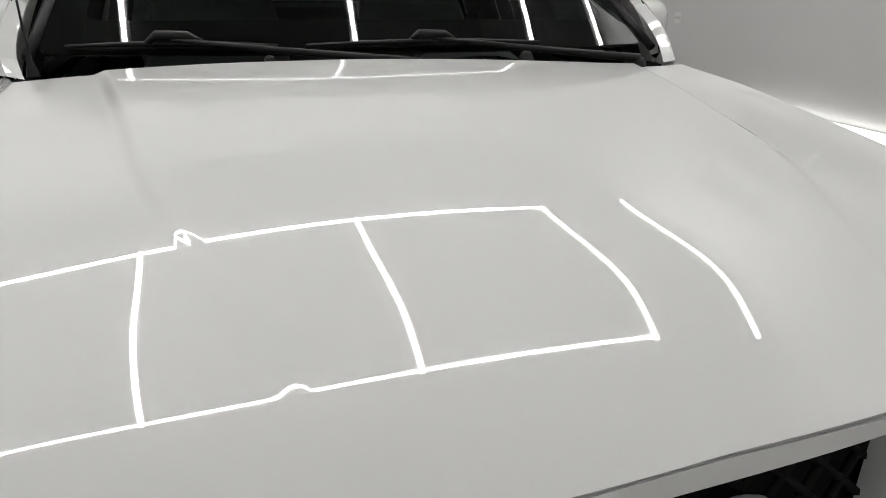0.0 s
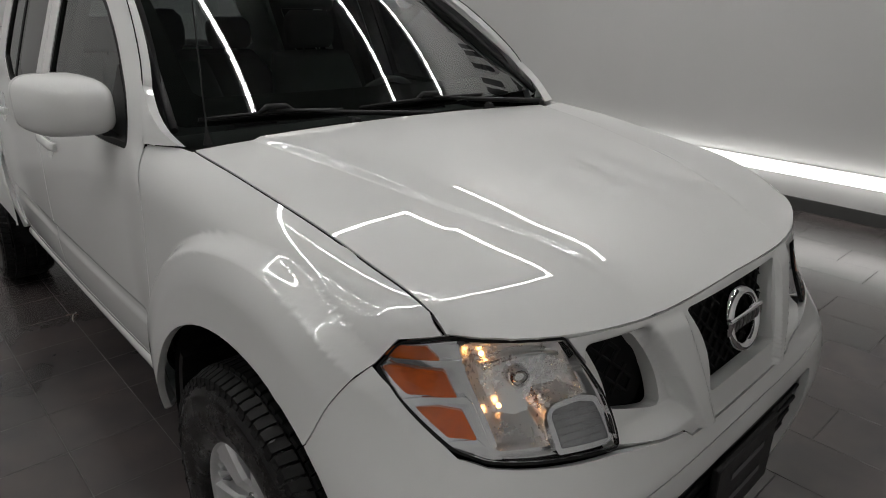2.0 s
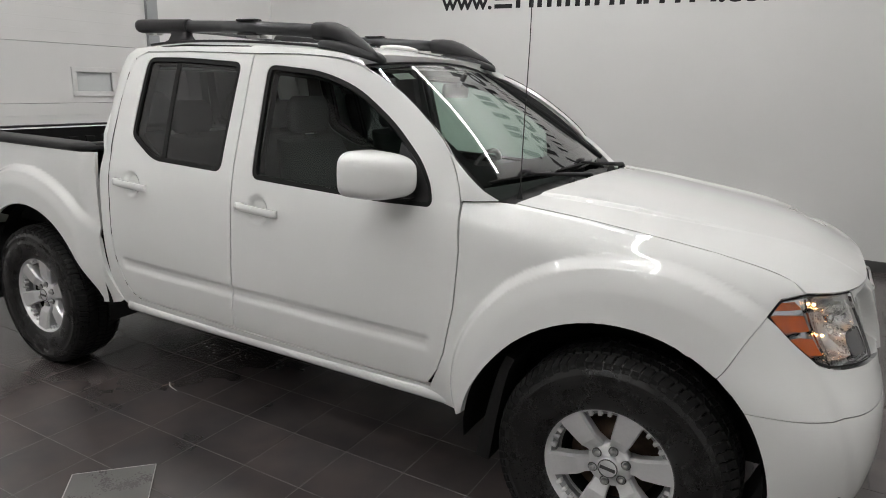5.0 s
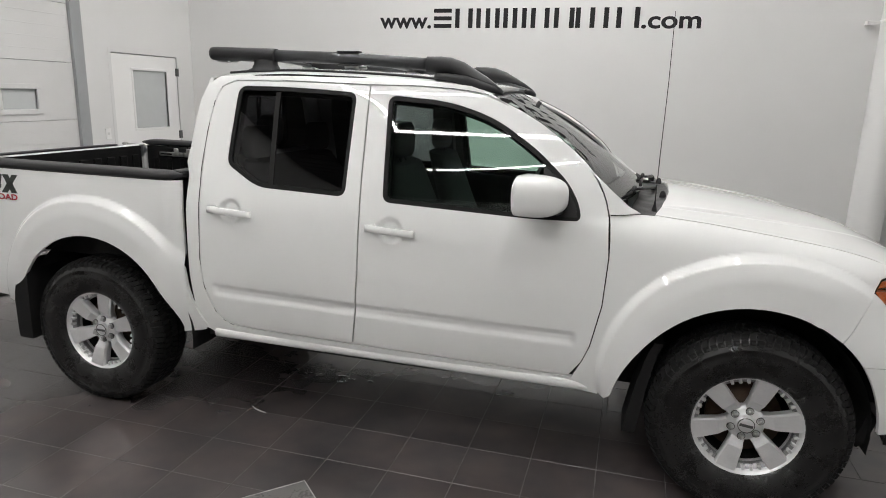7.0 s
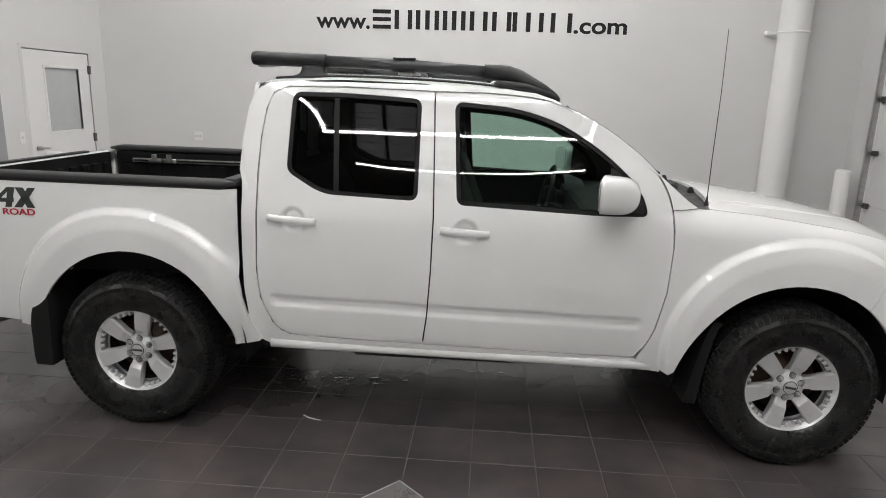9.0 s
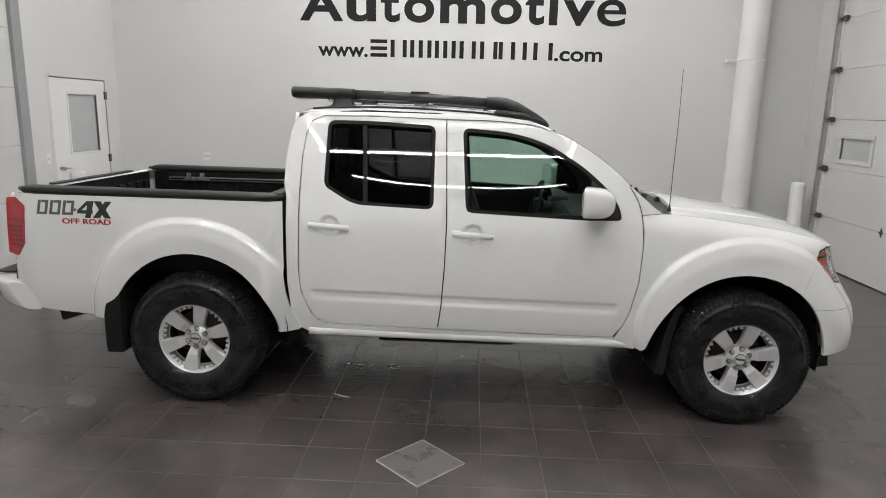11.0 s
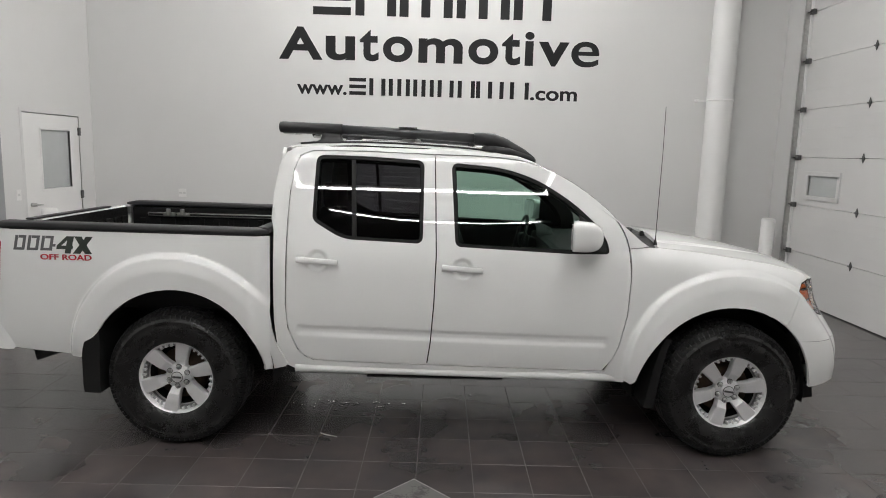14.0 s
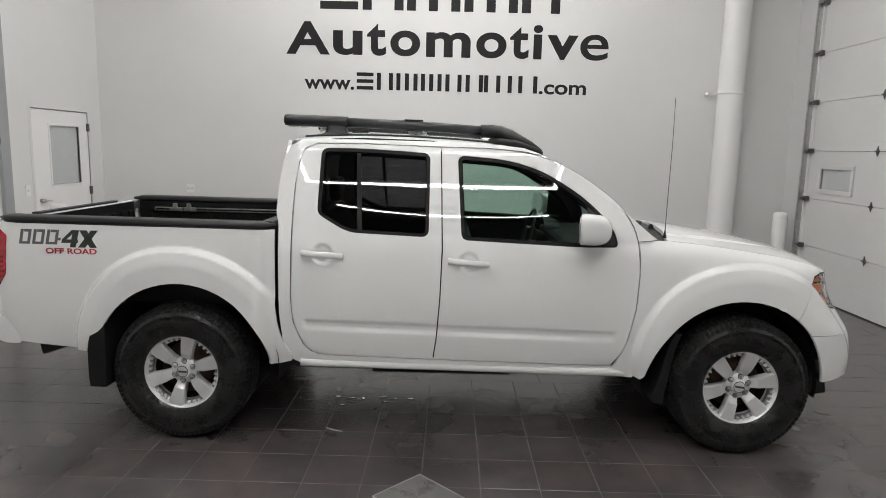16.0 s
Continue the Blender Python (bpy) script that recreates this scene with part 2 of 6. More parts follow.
def soft_curve(xs, ys):
    """A curve through points with no jumps in its bend."""
    xs, ys = np.array(xs, float), np.array(ys, float)
    n, h = len(xs), np.diff(xs)
    A, r = np.eye(n), np.zeros(n)
    for i in range(1, n - 1):
        A[i, i - 1:i + 2] = h[i - 1], 2 * (h[i - 1] + h[i]), h[i]
        r[i] = 6 * ((ys[i + 1] - ys[i]) / h[i] - (ys[i] - ys[i - 1]) / h[i - 1])
    M = [float(v) for v in np.linalg.solve(A, r)]
    X, Y, D = [float(v) for v in xs], [float(v) for v in ys], [float(v) for v in h]

    def f(x):
        if x <= X[0]:
            return Y[0] + (x - X[0]) * ((Y[1] - Y[0]) / D[0] - D[0] * M[1] / 6)
        if x >= X[-1]:
            return Y[-1] + (x - X[-1]) * ((Y[-1] - Y[-2]) / D[-1] + D[-1] * M[-2] / 6)
        i = 0
        while x > X[i + 1]:
            i += 1
        a, c = (X[i + 1] - x) / D[i], (x - X[i]) / D[i]
        return a * Y[i] + c * Y[i + 1] + ((a ** 3 - a) * M[i] + (c ** 3 - c) * M[i + 1]) * D[i] ** 2 / 6
    return f


def ease(a, b, x):
    t = min(1.0, max(0.0, (x - a) / (b - a)))
    return t * t * (3 - 2 * t)


def fillet(pts, rad, n=5):
    """Rounds the corners of a closed outline."""
    out = []
    k = len(pts)
    for i in range(k):
        p, a, b = Vector(pts[i]), Vector(pts[i - 1]), Vector(pts[(i + 1) % k])
        r = rad[i] if isinstance(rad, (list, tuple)) else rad
        da, db = a - p, b - p
        r = min(r, da.length * 0.45, db.length * 0.45)
        if r < 1e-4:
            out.append(tuple(p))
            continue
        s, e = p + da.normalized() * r, p + db.normalized() * r
        for j in range(n + 1):
            t = j / n
            q = (1 - t) ** 2 * s + 2 * t * (1 - t) * p + t * t * e
            out.append(tuple(q))
    return out


def spline(pts, n=6):
    """Points along a smooth open line through pts."""
    v = [Vector(p) for p in pts]
    out = []
    for i in range(len(v) - 1):
        a, b, c, d = v[max(0, i - 1)], v[i], v[i + 1], v[min(len(v) - 1, i + 2)]
        for j in range(n):
            t = j / n
            q = 0.5 * ((2 * b) + (c - a) * t + (2 * a - 5 * b + 4 * c - d) * t * t + (3 * b - a - 3 * c + d) * t ** 3)
            out.append(tuple(q))
    out.append(tuple(v[-1]))
    return out


def grow(pts, d):
    """Moves a closed outline outwards by d (inwards if negative)."""
    area = sum(pts[i - 1][0] * pts[i][1] - pts[i][0] * pts[i - 1][1] for i in range(len(pts)))
    s = 1 if area > 0 else -1
    out = []
    for i in range(len(pts)):
        a, p, b = Vector(pts[i - 1]), Vector(pts[i]), Vector(pts[(i + 1) % len(pts)])
        n1 = Vector(((p - a).y, -(p - a).x))
        n2 = Vector(((b - p).y, -(b - p).x))
        n = (n1.normalized() if n1.length > 1e-9 else n2.normalized()) + (n2.normalized() if n2.length > 1e-9 else n1.normalized())
        n = n.normalized() if n.length > 1e-6 else Vector((0, 0))
        out.append(tuple(p + n * (s * d)))
    return out


def flat_grid(outline, holes, step, rows=()):
    """Triangles of an outline with holes, cut along a grid and at the extra rows."""
    loops = [[Vector((*p, 0)) for p in lp] for lp in (outline, *holes)]
    flat = [v for lp in loops for v in lp]
    bm = bmesh.new()
    vs = [bm.verts.new(v) for v in flat]
    for tri in tessellate_polygon(loops):
        try:
            bm.faces.new([vs[i] for i in tri])
        except ValueError:
            pass
    bmesh.ops.remove_doubles(bm, verts=bm.verts, dist=1e-5)
    us, zs = [v.x for v in flat], [v.y for v in flat]
    if step:
        for lo, hi, no in ((min(us), max(us), (1, 0, 0)), (min(zs), max(zs), (0, 1, 0))):
            c = math.floor(lo / step) * step + step
            while c < hi:
                bmesh.ops.bisect_plane(bm, geom=[*bm.verts, *bm.edges, *bm.faces], dist=1e-5,
                                       plane_co=(c * no[0], c * no[1], 0), plane_no=no)
                c += step
    for c in rows:
        bmesh.ops.bisect_plane(bm, geom=[*bm.verts, *bm.edges, *bm.faces], dist=1e-5, plane_co=(0, c, 0), plane_no=(0, 1, 0))
    bmesh.ops.dissolve_degenerate(bm, dist=1e-5, edges=bm.edges)
    bmesh.ops.recalc_face_normals(bm, faces=bm.faces)
    bm.verts.index_update()
    pts = [(v.co.x, v.co.y) for v in bm.verts]
    faces = []
    for f in bm.faces:
        idx = [v.index for v in f.verts]
        if f.normal.z < 0:
            idx.reverse()
        faces.append(idx)
    rim = []
    for e in bm.edges:
        if len(e.link_faces) == 1:
            l = e.link_loops[0]
            a, b = l.vert.index, l.link_loop_next.vert.index
            rim.append((a, b) if e.link_faces[0].normal.z > 0 else (b, a))
    bm.free()
    return pts, faces, rim


def sheet(name, outline, fmap, material, parent=None, holes=(), step=0.04, depth=0.012, inset=0.0, out=(0, -1, 0), label="", mirror=None, rows=()):
    """A panel of sheet metal or glass: the outline laid on the surface fmap, with folded edges of that depth.
    mirror: a parent that gets the same panel on the other side of the vehicle."""
    pts, faces, rim = flat_grid(outline, holes, step, rows)
    P, N = [], []
    h = 1e-3
    o = Vector(out)
    for u, v in pts:
        p = Vector(fmap(u, v))
        du = Vector(fmap(u + h, v)) - Vector(fmap(u - h, v))
        dv = Vector(fmap(u, v + h)) - Vector(fmap(u, v - h))
        n = du.cross(dv)
        n = n.normalized() if n.length > 1e-12 else o.normalized()
        N.append(n)
        P.append(p)
    flip = sum(n.dot(o) for n in N) < 0
    if flip:
        N = [-n for n in N]
        faces = [f[::-1] for f in faces]
        rim = [(b, a) for a, b in rim]
    if inset:
        P = [p - n * inset for p, n in zip(P, N)]
    result = []
    for side, par in ((1, parent), (-1, mirror)):
        if side == -1 and mirror is None:
            break
        S = Vector((1, side, 1))
        V = [p * S for p in P]
        NN = [n * S for n in N]
        F = [list(f) for f in faces] if side == 1 else [f[::-1] for f in faces]
        ln = [NN[i] for f in F for i in f]
        if depth:
            for a, b in rim:
                k = len(V)
                V += [V[a], V[b], V[a] - NN[a] * depth, V[b] - NN[b] * depth]
                q = [k + 1, k, k + 2, k + 3] if side == 1 else [k, k + 1, k + 3, k + 2]
                F.append(q)
                e = (V[b] - V[a]).cross(NN[a])
                e = e.normalized() if e.length > 1e-9 else NN[a]
                e = e if side == 1 else -e
                ln += [e] * 4
        me = bpy.data.meshes.new(name)
        me.from_pydata(V, [], F)
        me.materials.append(material)
        me.shade_smooth()
        me.normals_split_custom_set([tuple(n) for n in ln])
        ob = new(name, me)
        if par:
            ob.parent = par
        if label:
            tagged(ob, label)
        result.append(ob)
    return result if mirror is not None else result[0]


def mesh_part(name, verts, faces, material, parent=None, label="", smooth=False):
    me = bpy.data.meshes.new(name)
    me.from_pydata([tuple(v) for v in verts], [], faces)
    me.materials.append(material)
    if smooth:
        me.shade_smooth()
    ob = new(name, me)
    if parent:
        ob.parent = parent
    if label:
        tagged(ob, label)
    return ob


def loft(rings, closed=True, cap=True, smooth=True):
    """A skin over rings of points, each with the same count."""
    bm = bmesh.new()
    R = [[bm.verts.new(p) for p in r] for r in rings]
    n = len(R[0])
    for r0, r1 in zip(R, R[1:]):
        for k in range(n if closed else n - 1):
            f = bm.faces.new((r0[k], r0[(k + 1) % n], r1[(k + 1) % n], r1[k]))
            f.smooth = smooth
    if cap and closed:
        bm.faces.new(R[0][::-1])
        bm.faces.new(R[-1])
    bmesh.ops.recalc_face_normals(bm, faces=bm.faces)
    return bm


def rounded(w, h, k=3.0, n=24):
    """A rounded box outline about the origin."""
    out = []
    for i in range(n):
        a = 2 * math.pi * i / n
        c, s = math.cos(a), math.sin(a)
        out.append((w / 2 * math.copysign(abs(c) ** (2 / k), c), h / 2 * math.copysign(abs(s) ** (2 / k), s)))
    return out


def words(name, text, size, m, material, parent=None, depth=0.002, label="", width=None, shear=0.0, spacing=1.0, bold=0.0, height=None):
    """Lettering as a mesh, on the plane that the pose m gives."""
    cu = bpy.data.curves.new(name, "FONT")
    cu.body, cu.size, cu.extrude, cu.shear, cu.space_character, cu.offset = text, size, depth, shear, spacing, bold
    cu.align_x = "LEFT"
    tmp = bpy.data.objects.new("tmp", cu)
    scene.collection.objects.link(tmp)
    dg = bpy.context.evaluated_depsgraph_get()
    me = bpy.data.meshes.new_from_object(tmp.evaluated_get(dg))
    bpy.data.objects.remove(tmp)
    me.name = name
    xs = [v.co.x for v in me.vertices]
    x0, x1 = min(xs), max(xs)
    k = width / (x1 - x0) if width else 1.0
    y0, y1 = min(v.co.y for v in me.vertices), max(v.co.y for v in me.vertices)
    g = height / (y1 - y0) if height else 1.0
    for v in me.vertices:
        v.co = m @ Vector(((v.co.x - x0) * k, (v.co.y - y0) * g if height else v.co.y, v.co.z))
    me.materials.clear()
    me.materials.append(material)
    ob = new(name, me)
    if parent:
        ob.parent = parent
    if label:
        tagged(ob, label)
    return ob

# ---- room ----
XL, XR, YB, YF, HC = -4.78, 4.36, 4.315, -10.5, 5.27


def boxes(name, lst, material, label, category, bevel=0.0):
    bm = bmesh.new()
    for b in lst:
        add_box(bm, *b, bevel)
    return tagged(part(name, bm, material), label, category, kind="structure")


boxes("wall_back", [(XL - 0.2, XR + 0.2, YB, YB + 0.2, 0, HC)], M_WALL, "smooth white painted wall carrying a large black sign", "wall")
# front wall is unseen: it closes the room, far back for darker reflections
boxes("wall_front", [(XL - 0.2, XR + 0.2, YF - 0.2, YF, 0, HC)], M_WALL, "unseen plain white wall added to close the room", "wall")
# side walls with openings for the sectional doors and one hinged door
GL0, GL1, GLH = -1.32, 2.42, 3.6
DL0, DL1, DLH = 2.86, 4.0, 2.05
boxes("wall_left", [(XL - 0.2, XL, YF, GL0, 0, HC), (XL - 0.2, XL, GL0, GL1, GLH, HC), (XL - 0.2, XL, GL1, DL0, 0, HC),
                    (XL - 0.2, XL, DL0, DL1, DLH, HC), (XL - 0.2, XL, DL1, YB, 0, HC)], M_WALL,
      "white painted side wall with a hinged door and a garage door", "wall")
GR0, GR1, GRH = 0.12, 3.78, 3.9
boxes("wall_right", [(XR, XR + 0.2, YF, GR0, 0, HC), (XR, XR + 0.2, GR0, GR1, GRH, HC), (XR, XR + 0.2, GR1, YB, 0, HC)], M_WALL,
      "white painted side wall round a sectional garage door", "wall")
boxes("ceiling", [(XL - 0.2, XR + 0.2, YF - 0.2, YB + 0.2, HC, HC + 0.15)] + [(XL, XR, YF + 0.26 * k, YF + 0.26 * k + 0.035, HC - 0.03, HC) for k in range(1, 57)], M_CEIL, "dark ribbed metal deck ceiling behind light strips", "ceiling")
boxes("floor", [(XL - 0.2, XR + 0.2, YF - 0.2, YB + 0.2, -0.12, -0.002)], M_GROUT, "dark brownish slate-look tiled showroom floor with pale joints", "floor")
boxes("baseboard", [(XL + 0.02, XR - 0.02, YB - 0.014, YB, 0, 0.105)], M_BASE, "charcoal baseboard along the white wall", "baseboard", 0.003)


def sectional_door(name, x, s, y0, y1, z1, seams, win, hinge_y, label):
    """Sectional overhead door on the plane x, its face looking along s."""
    d = tagged(new(name), label, "garage door", kind="structure")
    zs = [0.01, *seams, z1 + 0.1]
    for a, b in zip(zs, zs[1:]):
        bm = bmesh.new()
        if win and a < win[2] < b:
            for q in ((y0, win[0], a, b), (win[1], y1, a, b), (win[0], win[1], a, win[2]), (win[0], win[1], win[3], b)):
                add_box(bm, min(x, x - s * 0.045), max(x, x - s * 0.045), q[0], q[1], q[2] + (0.002 if q[2] == a else 0), q[3] - (0.002 if q[3] == b else 0))
        else:
            add_box(bm, min(x, x - s * 0.045), max(x, x - s * 0.045), y0, y1, a + 0.002, b - 0.002, 0.003)
        sec = part("door_section", bm, M_PANEL, d)
        # shallow pressed ribs
        n = 5
        for k in range(1, n):
            z = a + (b - a) * k / n
            if win and a < win[2] < b:
                continue
            part("rib", box(min(x, x + s * 0.002), max(x, x + s * 0.002), y0 + 0.02, y1 - 0.02, z - 0.004, z + 0.004, 0.001), M_PANEL, sec)
    if win:
        wf = part("window_frame", frame_yz(x, s, *win, 0.05, 0.018), M_PANEL, d)
        part("pane", box(min(x - s * 0.02, x - s * 0.014), max(x - s * 0.02, x - s * 0.014), win[0], win[1], win[2], win[3]), M_FROST, wf)
    for z in seams if hinge_y is not None else ():
        bm = bmesh.new()
        o = [(0, 0.055), (0.018, 0.02), (0.03, 0.0), (0.018, -0.02), (0, -0.055), (-0.018, -0.02), (-0.03, 0), (-0.018, 0.02)]
        a = [bm.verts.new((x + s * 0.003, hinge_y + p, z + q)) for p, q in o]
        b = [bm.verts.new((x + s * 0.011, hinge_y + p * 0.85, z + q * 0.9)) for p, q in o]
        bm.faces.new(a)
        bm.faces.new(b[::-1])
        for i in range(8):
            bm.faces.new((a[i], b[i], b[(i + 1) % 8], a[(i + 1) % 8]))
        add_tube(bm, [(x + s * 0.014, hinge_y - 0.03, z), (x + s * 0.014, hinge_y + 0.03, z)], 0.009, 8)
        bmesh.ops.recalc_face_normals(bm, faces=bm.faces)
        part("hinge", bm, M_DKMETAL, d, "dark steel hinge plate")
    return d


def frame_yz(x, s, y0, y1, z0, z1, w, t):
    """A picture-frame moulding round an opening in a plane of constant x."""
    bm = bmesh.new()
    a, b = min(x - s * 0.02, x + s * t), max(x - s * 0.02, x + s * t)
    add_box(bm, a, b, y0 - w, y1 + w, z1, z1 + w, 0.004)
    add_box(bm, a, b, y0 - w, y1 + w, z0 - w, z0, 0.004)
    add_box(bm, a, b, y0 - w, y0, z0, z1, 0.004)
    add_box(bm, a, b, y1, y1 + w, z0, z1, 0.004)
    return bm


SEAMS = [0.03 + 0.585 * k for k in range(1, 7)]
sectional_door("garage_door_right", XR + 0.03, -1, GR0, GR1, GRH, SEAMS, (2.9, 3.5, 1.33, 1.57), 2.5,
                    "white ribbed sectional garage door with hinges and a small window")
sectional_door("garage_door_left", XL - 0.03, 1, GL0, GL1 - 0.09, GLH, [0.72, 1.3, 1.9, 2.5, 3.1], (1.44, 1.84, 1.42, 1.62), None,
               "white ribbed sectional garage door with a small frosted window")
boxes("trim_left_jamb", [(XL - 0.03, XL + 0.012, GL1 - 0.09, GL1 + 0.05, 0, GLH)], mat("grey_jamb", (0.3, 0.31, 0.315), rough=0.5), "grey steel door jamb", "door jamb")

# vertical track of the right garage door with its rollers
tr = tagged(new("garage_door_track"), "galvanised vertical roller track beside the garage door", "door track", kind="structure")
bm = bmesh.new()
for a, b, c, d in ((-0.01, 0.0, 3.80, 3.86), (-0.055, -0.01, 3.80, 3.804), (-0.06, -0.05, 3.80, 3.83)):
    add_box(bm, XR + a, XR + b, c, d, 0.02, HC - 0.3, 0.001)
part("track", bm, M_STEEL, tr)
part("angle_iron", box(XR - 0.03, XR - 0.001, 3.87, 3.885, 0.02, HC - 0.3, 0.001), M_DKMETAL, tr)
for z in SEAMS + [0.2]:
    bm = tube([(XR - 0.03, 3.72, z), (XR - 0.03, 3.81, z)], 0.008, 8)
    add_tube(bm, [(XR - 0.03, 3.806, z), (XR - 0.03, 3.826, z)], 0.024, 14)
    add_box(bm, XR - 0.022, XR + 0.02, 3.70, 3.77, z - 0.03, z + 0.03, 0.003)
    part("roller", bm, M_DKMETAL, tr, "dark steel door roller and bracket")
for k in range(7):
    z = 0.35 + 0.6 * k
    bm = box(XR - 0.025, XR - 0.001, 3.84, 3.90, z - 0.02, z + 0.02, 0.002)
    add_tube(bm, [(XR - 0.035, 3.87, z), (XR - 0.02, 3.87, z)], 0.008, 6)
    part("track_bracket", bm, M_STEEL, tr)

# hinged door in the left wall
dr = tagged(new("door_1"), "white hinged door with a frosted glass panel, closed", "door", kind="structure")
bm = bmesh.new()
for q in ((DL0, 3.2, 0.01, DLH - 0.012), (3.79, DL1, 0.01, DLH - 0.012), (3.2, 3.79, 0.01, 1.17), (3.2, 3.79, 1.86, DLH - 0.012)):
    add_box(bm, XL - 0.05, XL - 0.006, q[0] + (0.006 if q[0] == DL0 else 0), q[1] - (0.006 if q[1] == DL1 else 0), q[2], q[3])
part("door_leaf", bm, M_DOOR, dr)
part("glazing_bead", frame_yz(XL - 0.012, 1, 3.2, 3.79, 1.17, 1.86, 0.03, 0.012), M_DOOR, dr)
part("pane", box(XL - 0.035, XL - 0.028, 3.2, 3.79, 1.17, 1.86), M_FROST, dr, "frosted grey glass panel")
bm = bmesh.new()
for q in ((DL0 - 0.045, DL0, 0, DLH + 0.045), (DL1, DL1 + 0.045, 0, DLH + 0.045), (DL0, DL1, DLH, DLH + 0.045)):
    add_box(bm, XL - 0.02, XL + 0.003, *q, 0.001)
part("door_frame", bm, M_WALL, dr)
for z in (0.3, 1.06, 1.86):
    part("hinge", box(XL - 0.01, XL + 0.012, DL1 - 0.03, DL1 + 0.022, z - 0.05, z + 0.05, 0.003), M_DKMETAL, dr, "dark steel butt hinge")
bm = tube([(XL - 0.01, DL0 + 0.09, 1.0), (XL + 0.05, DL0 + 0.09, 1.0)], 0.022, 12)
add_tube(bm, [(XL + 0.05, DL0 + 0.075, 1.0), (XL + 0.055, DL0 + 0.14, 1.0), (XL + 0.05, DL0 + 0.21, 0.995)], [0.011, 0.010, 0.008], 10)
part("door_handle", bm, M_STEEL, dr, "brushed steel lever handle")


def wall_plate(name, label, category, m, holes):
    t = thing(name, label, category)
    t.matrix_basis = m
    part("plate", box(-0.04, 0.04, -0.006, 0.0, -0.06, 0.06, 0.002), M_DOOR, t)
    for x, z in holes:
        part("socket", box(x - 0.016, x + 0.016, -0.009, -0.005, z - 0.014, z + 0.014, 0.002), M_PANEL, t)
    return t


wall_plate("wall_outlet", "white electrical outlet plate on the white wall", "outlet", pose(-3.6, YB, 1.09), [(-0.019, 0), (0.019, 0)]).scale = (1.3, 1, 0.9)
wall_plate("light_switch", "white light switch plate beside the hinged door", "switch", pose(XL, 2.72, 1.13, 0, 0, 90), [(0, 0)])

# wrapped round column with a strap, and bollards
col = thing("round_column", "white wrapped round pipe column standing by the wall", "column")
prof = [(0.163, 0.0)]
z = 0.0
rng = random.Random(4)
while z < HC - 0.05:
    z += 0.075
    r = 0.163 + rng.uniform(-0.0012, 0.0012)
    prof += [(r, min(z, HC)), (r - 0.0015, min(z + 0.004, HC))]
bm = lathe(prof, 48, axis="z")
bmesh.ops.translate(bm, verts=bm.verts, vec=(3.475, 4.13, 0))
part("wrapped_shaft", bm, M_WALL, col)
bm = lathe([(0.166, -0.012), (0.169, -0.012), (0.169, 0.012), (0.166, 0.012)], 48, axis="z")
bmesh.ops.translate(bm, verts=bm.verts, vec=(3.475, 4.13, 2.49))
part("strap", bm, M_DOOR, col, "white strap clamp")
bm = box(3.225, 3.325, 4.22, 4.235, 2.475, 2.505, 0.002)
add_box(bm, 3.217, 3.24, 4.22, YB, 2.47, 2.51, 0.003)
part("bracket", bm, M_DOOR, col)


def bollard(x, y, h, label):
    b = thing("bollard", label, "bollard", group="bollards by the doors", at=(x, y, 0))
    r = 0.085
    part("sleeve", lathe([(r + 0.006, 0.0), (r + 0.006, 0.02), (r, 0.025), (r, h - 0.05), (r * 0.96, h - 0.02), (r * 0.8, h - 0.004), (0.001, h)], 32, axis="z"), M_DOOR, b)
    part("anchor_plate", lathe([(0.001, 0.012), (0.14, 0.012), (0.14, 0.0)], 32, axis="z"), M_STEEL, b)
    return b


bollard(4.16, 3.92, 1.0, "white plastic-sleeved bollard beside the garage door track")
bollard(-4.45, 2.72, 1.0, "white plastic-sleeved bollard beside the hinged door")

# sign on the back wall: plain bars stand for the name, the common word is lettered
sign = thing("wall_sign", "large flat black vinyl sign lettering on the white wall", "sign")
YS = YB - 0.0015


def bar(x0, x1, z0, z1):
    part("sign_bar", box(x0, x1, YS - 0.0015, YS, z0, z1), M_SIGN, sign)


def sign_x(u):
    """Place along the sign of u, from 0 at its left end to 572 at its right."""
    return -2.28 + u / 136.2


Z0, Z1, ST = 3.455, 3.91, 0.118
for zz in (Z0, (Z0 + Z1 - ST * 0.85) / 2, Z1 - ST * 0.85):
    bar(sign_x(61), sign_x(128), zz, zz + ST * 0.85)
for u in (136, 192, 214, 252.5, 292, 315, 354, 393, 416, 467):
    bar(sign_x(u), sign_x(u) + ST, Z0, Z1)
for ch, u0, u1, h in (("A", 0, 78, 0.415), ("u", 83.5, 136, 0.31), ("t", 144, 178, 0.405), ("o", 185.5, 238.5, 0.325), ("m", 249, 328, 0.315), ("o", 338, 391.5, 0.325),
                      ("t", 397.5, 431, 0.405), ("i", 438.5, 455, 0.43), ("v", 463, 518, 0.31), ("e", 522, 572, 0.325)):
    words("sign_letter", ch, 0.5, pose(sign_x(u0), YS, 2.882, 90, 0, 0), M_SIGN, sign, depth=0.0012, width=(u1 - u0) / 136.2, bold=0.004 if ch == "e" else 0.014, height=h)
words("sign_letters", "www.", 0.255, pose(sign_x(32), YS, 2.447, 90, 0, 0), M_SIGN, sign, depth=0.0012, width=0.655, bold=0.006)
words("sign_letters", ".com", 0.255, pose(sign_x(452), YS, 2.447, 90, 0, 0), M_SIGN, sign, depth=0.0012, width=0.62, bold=0.006)
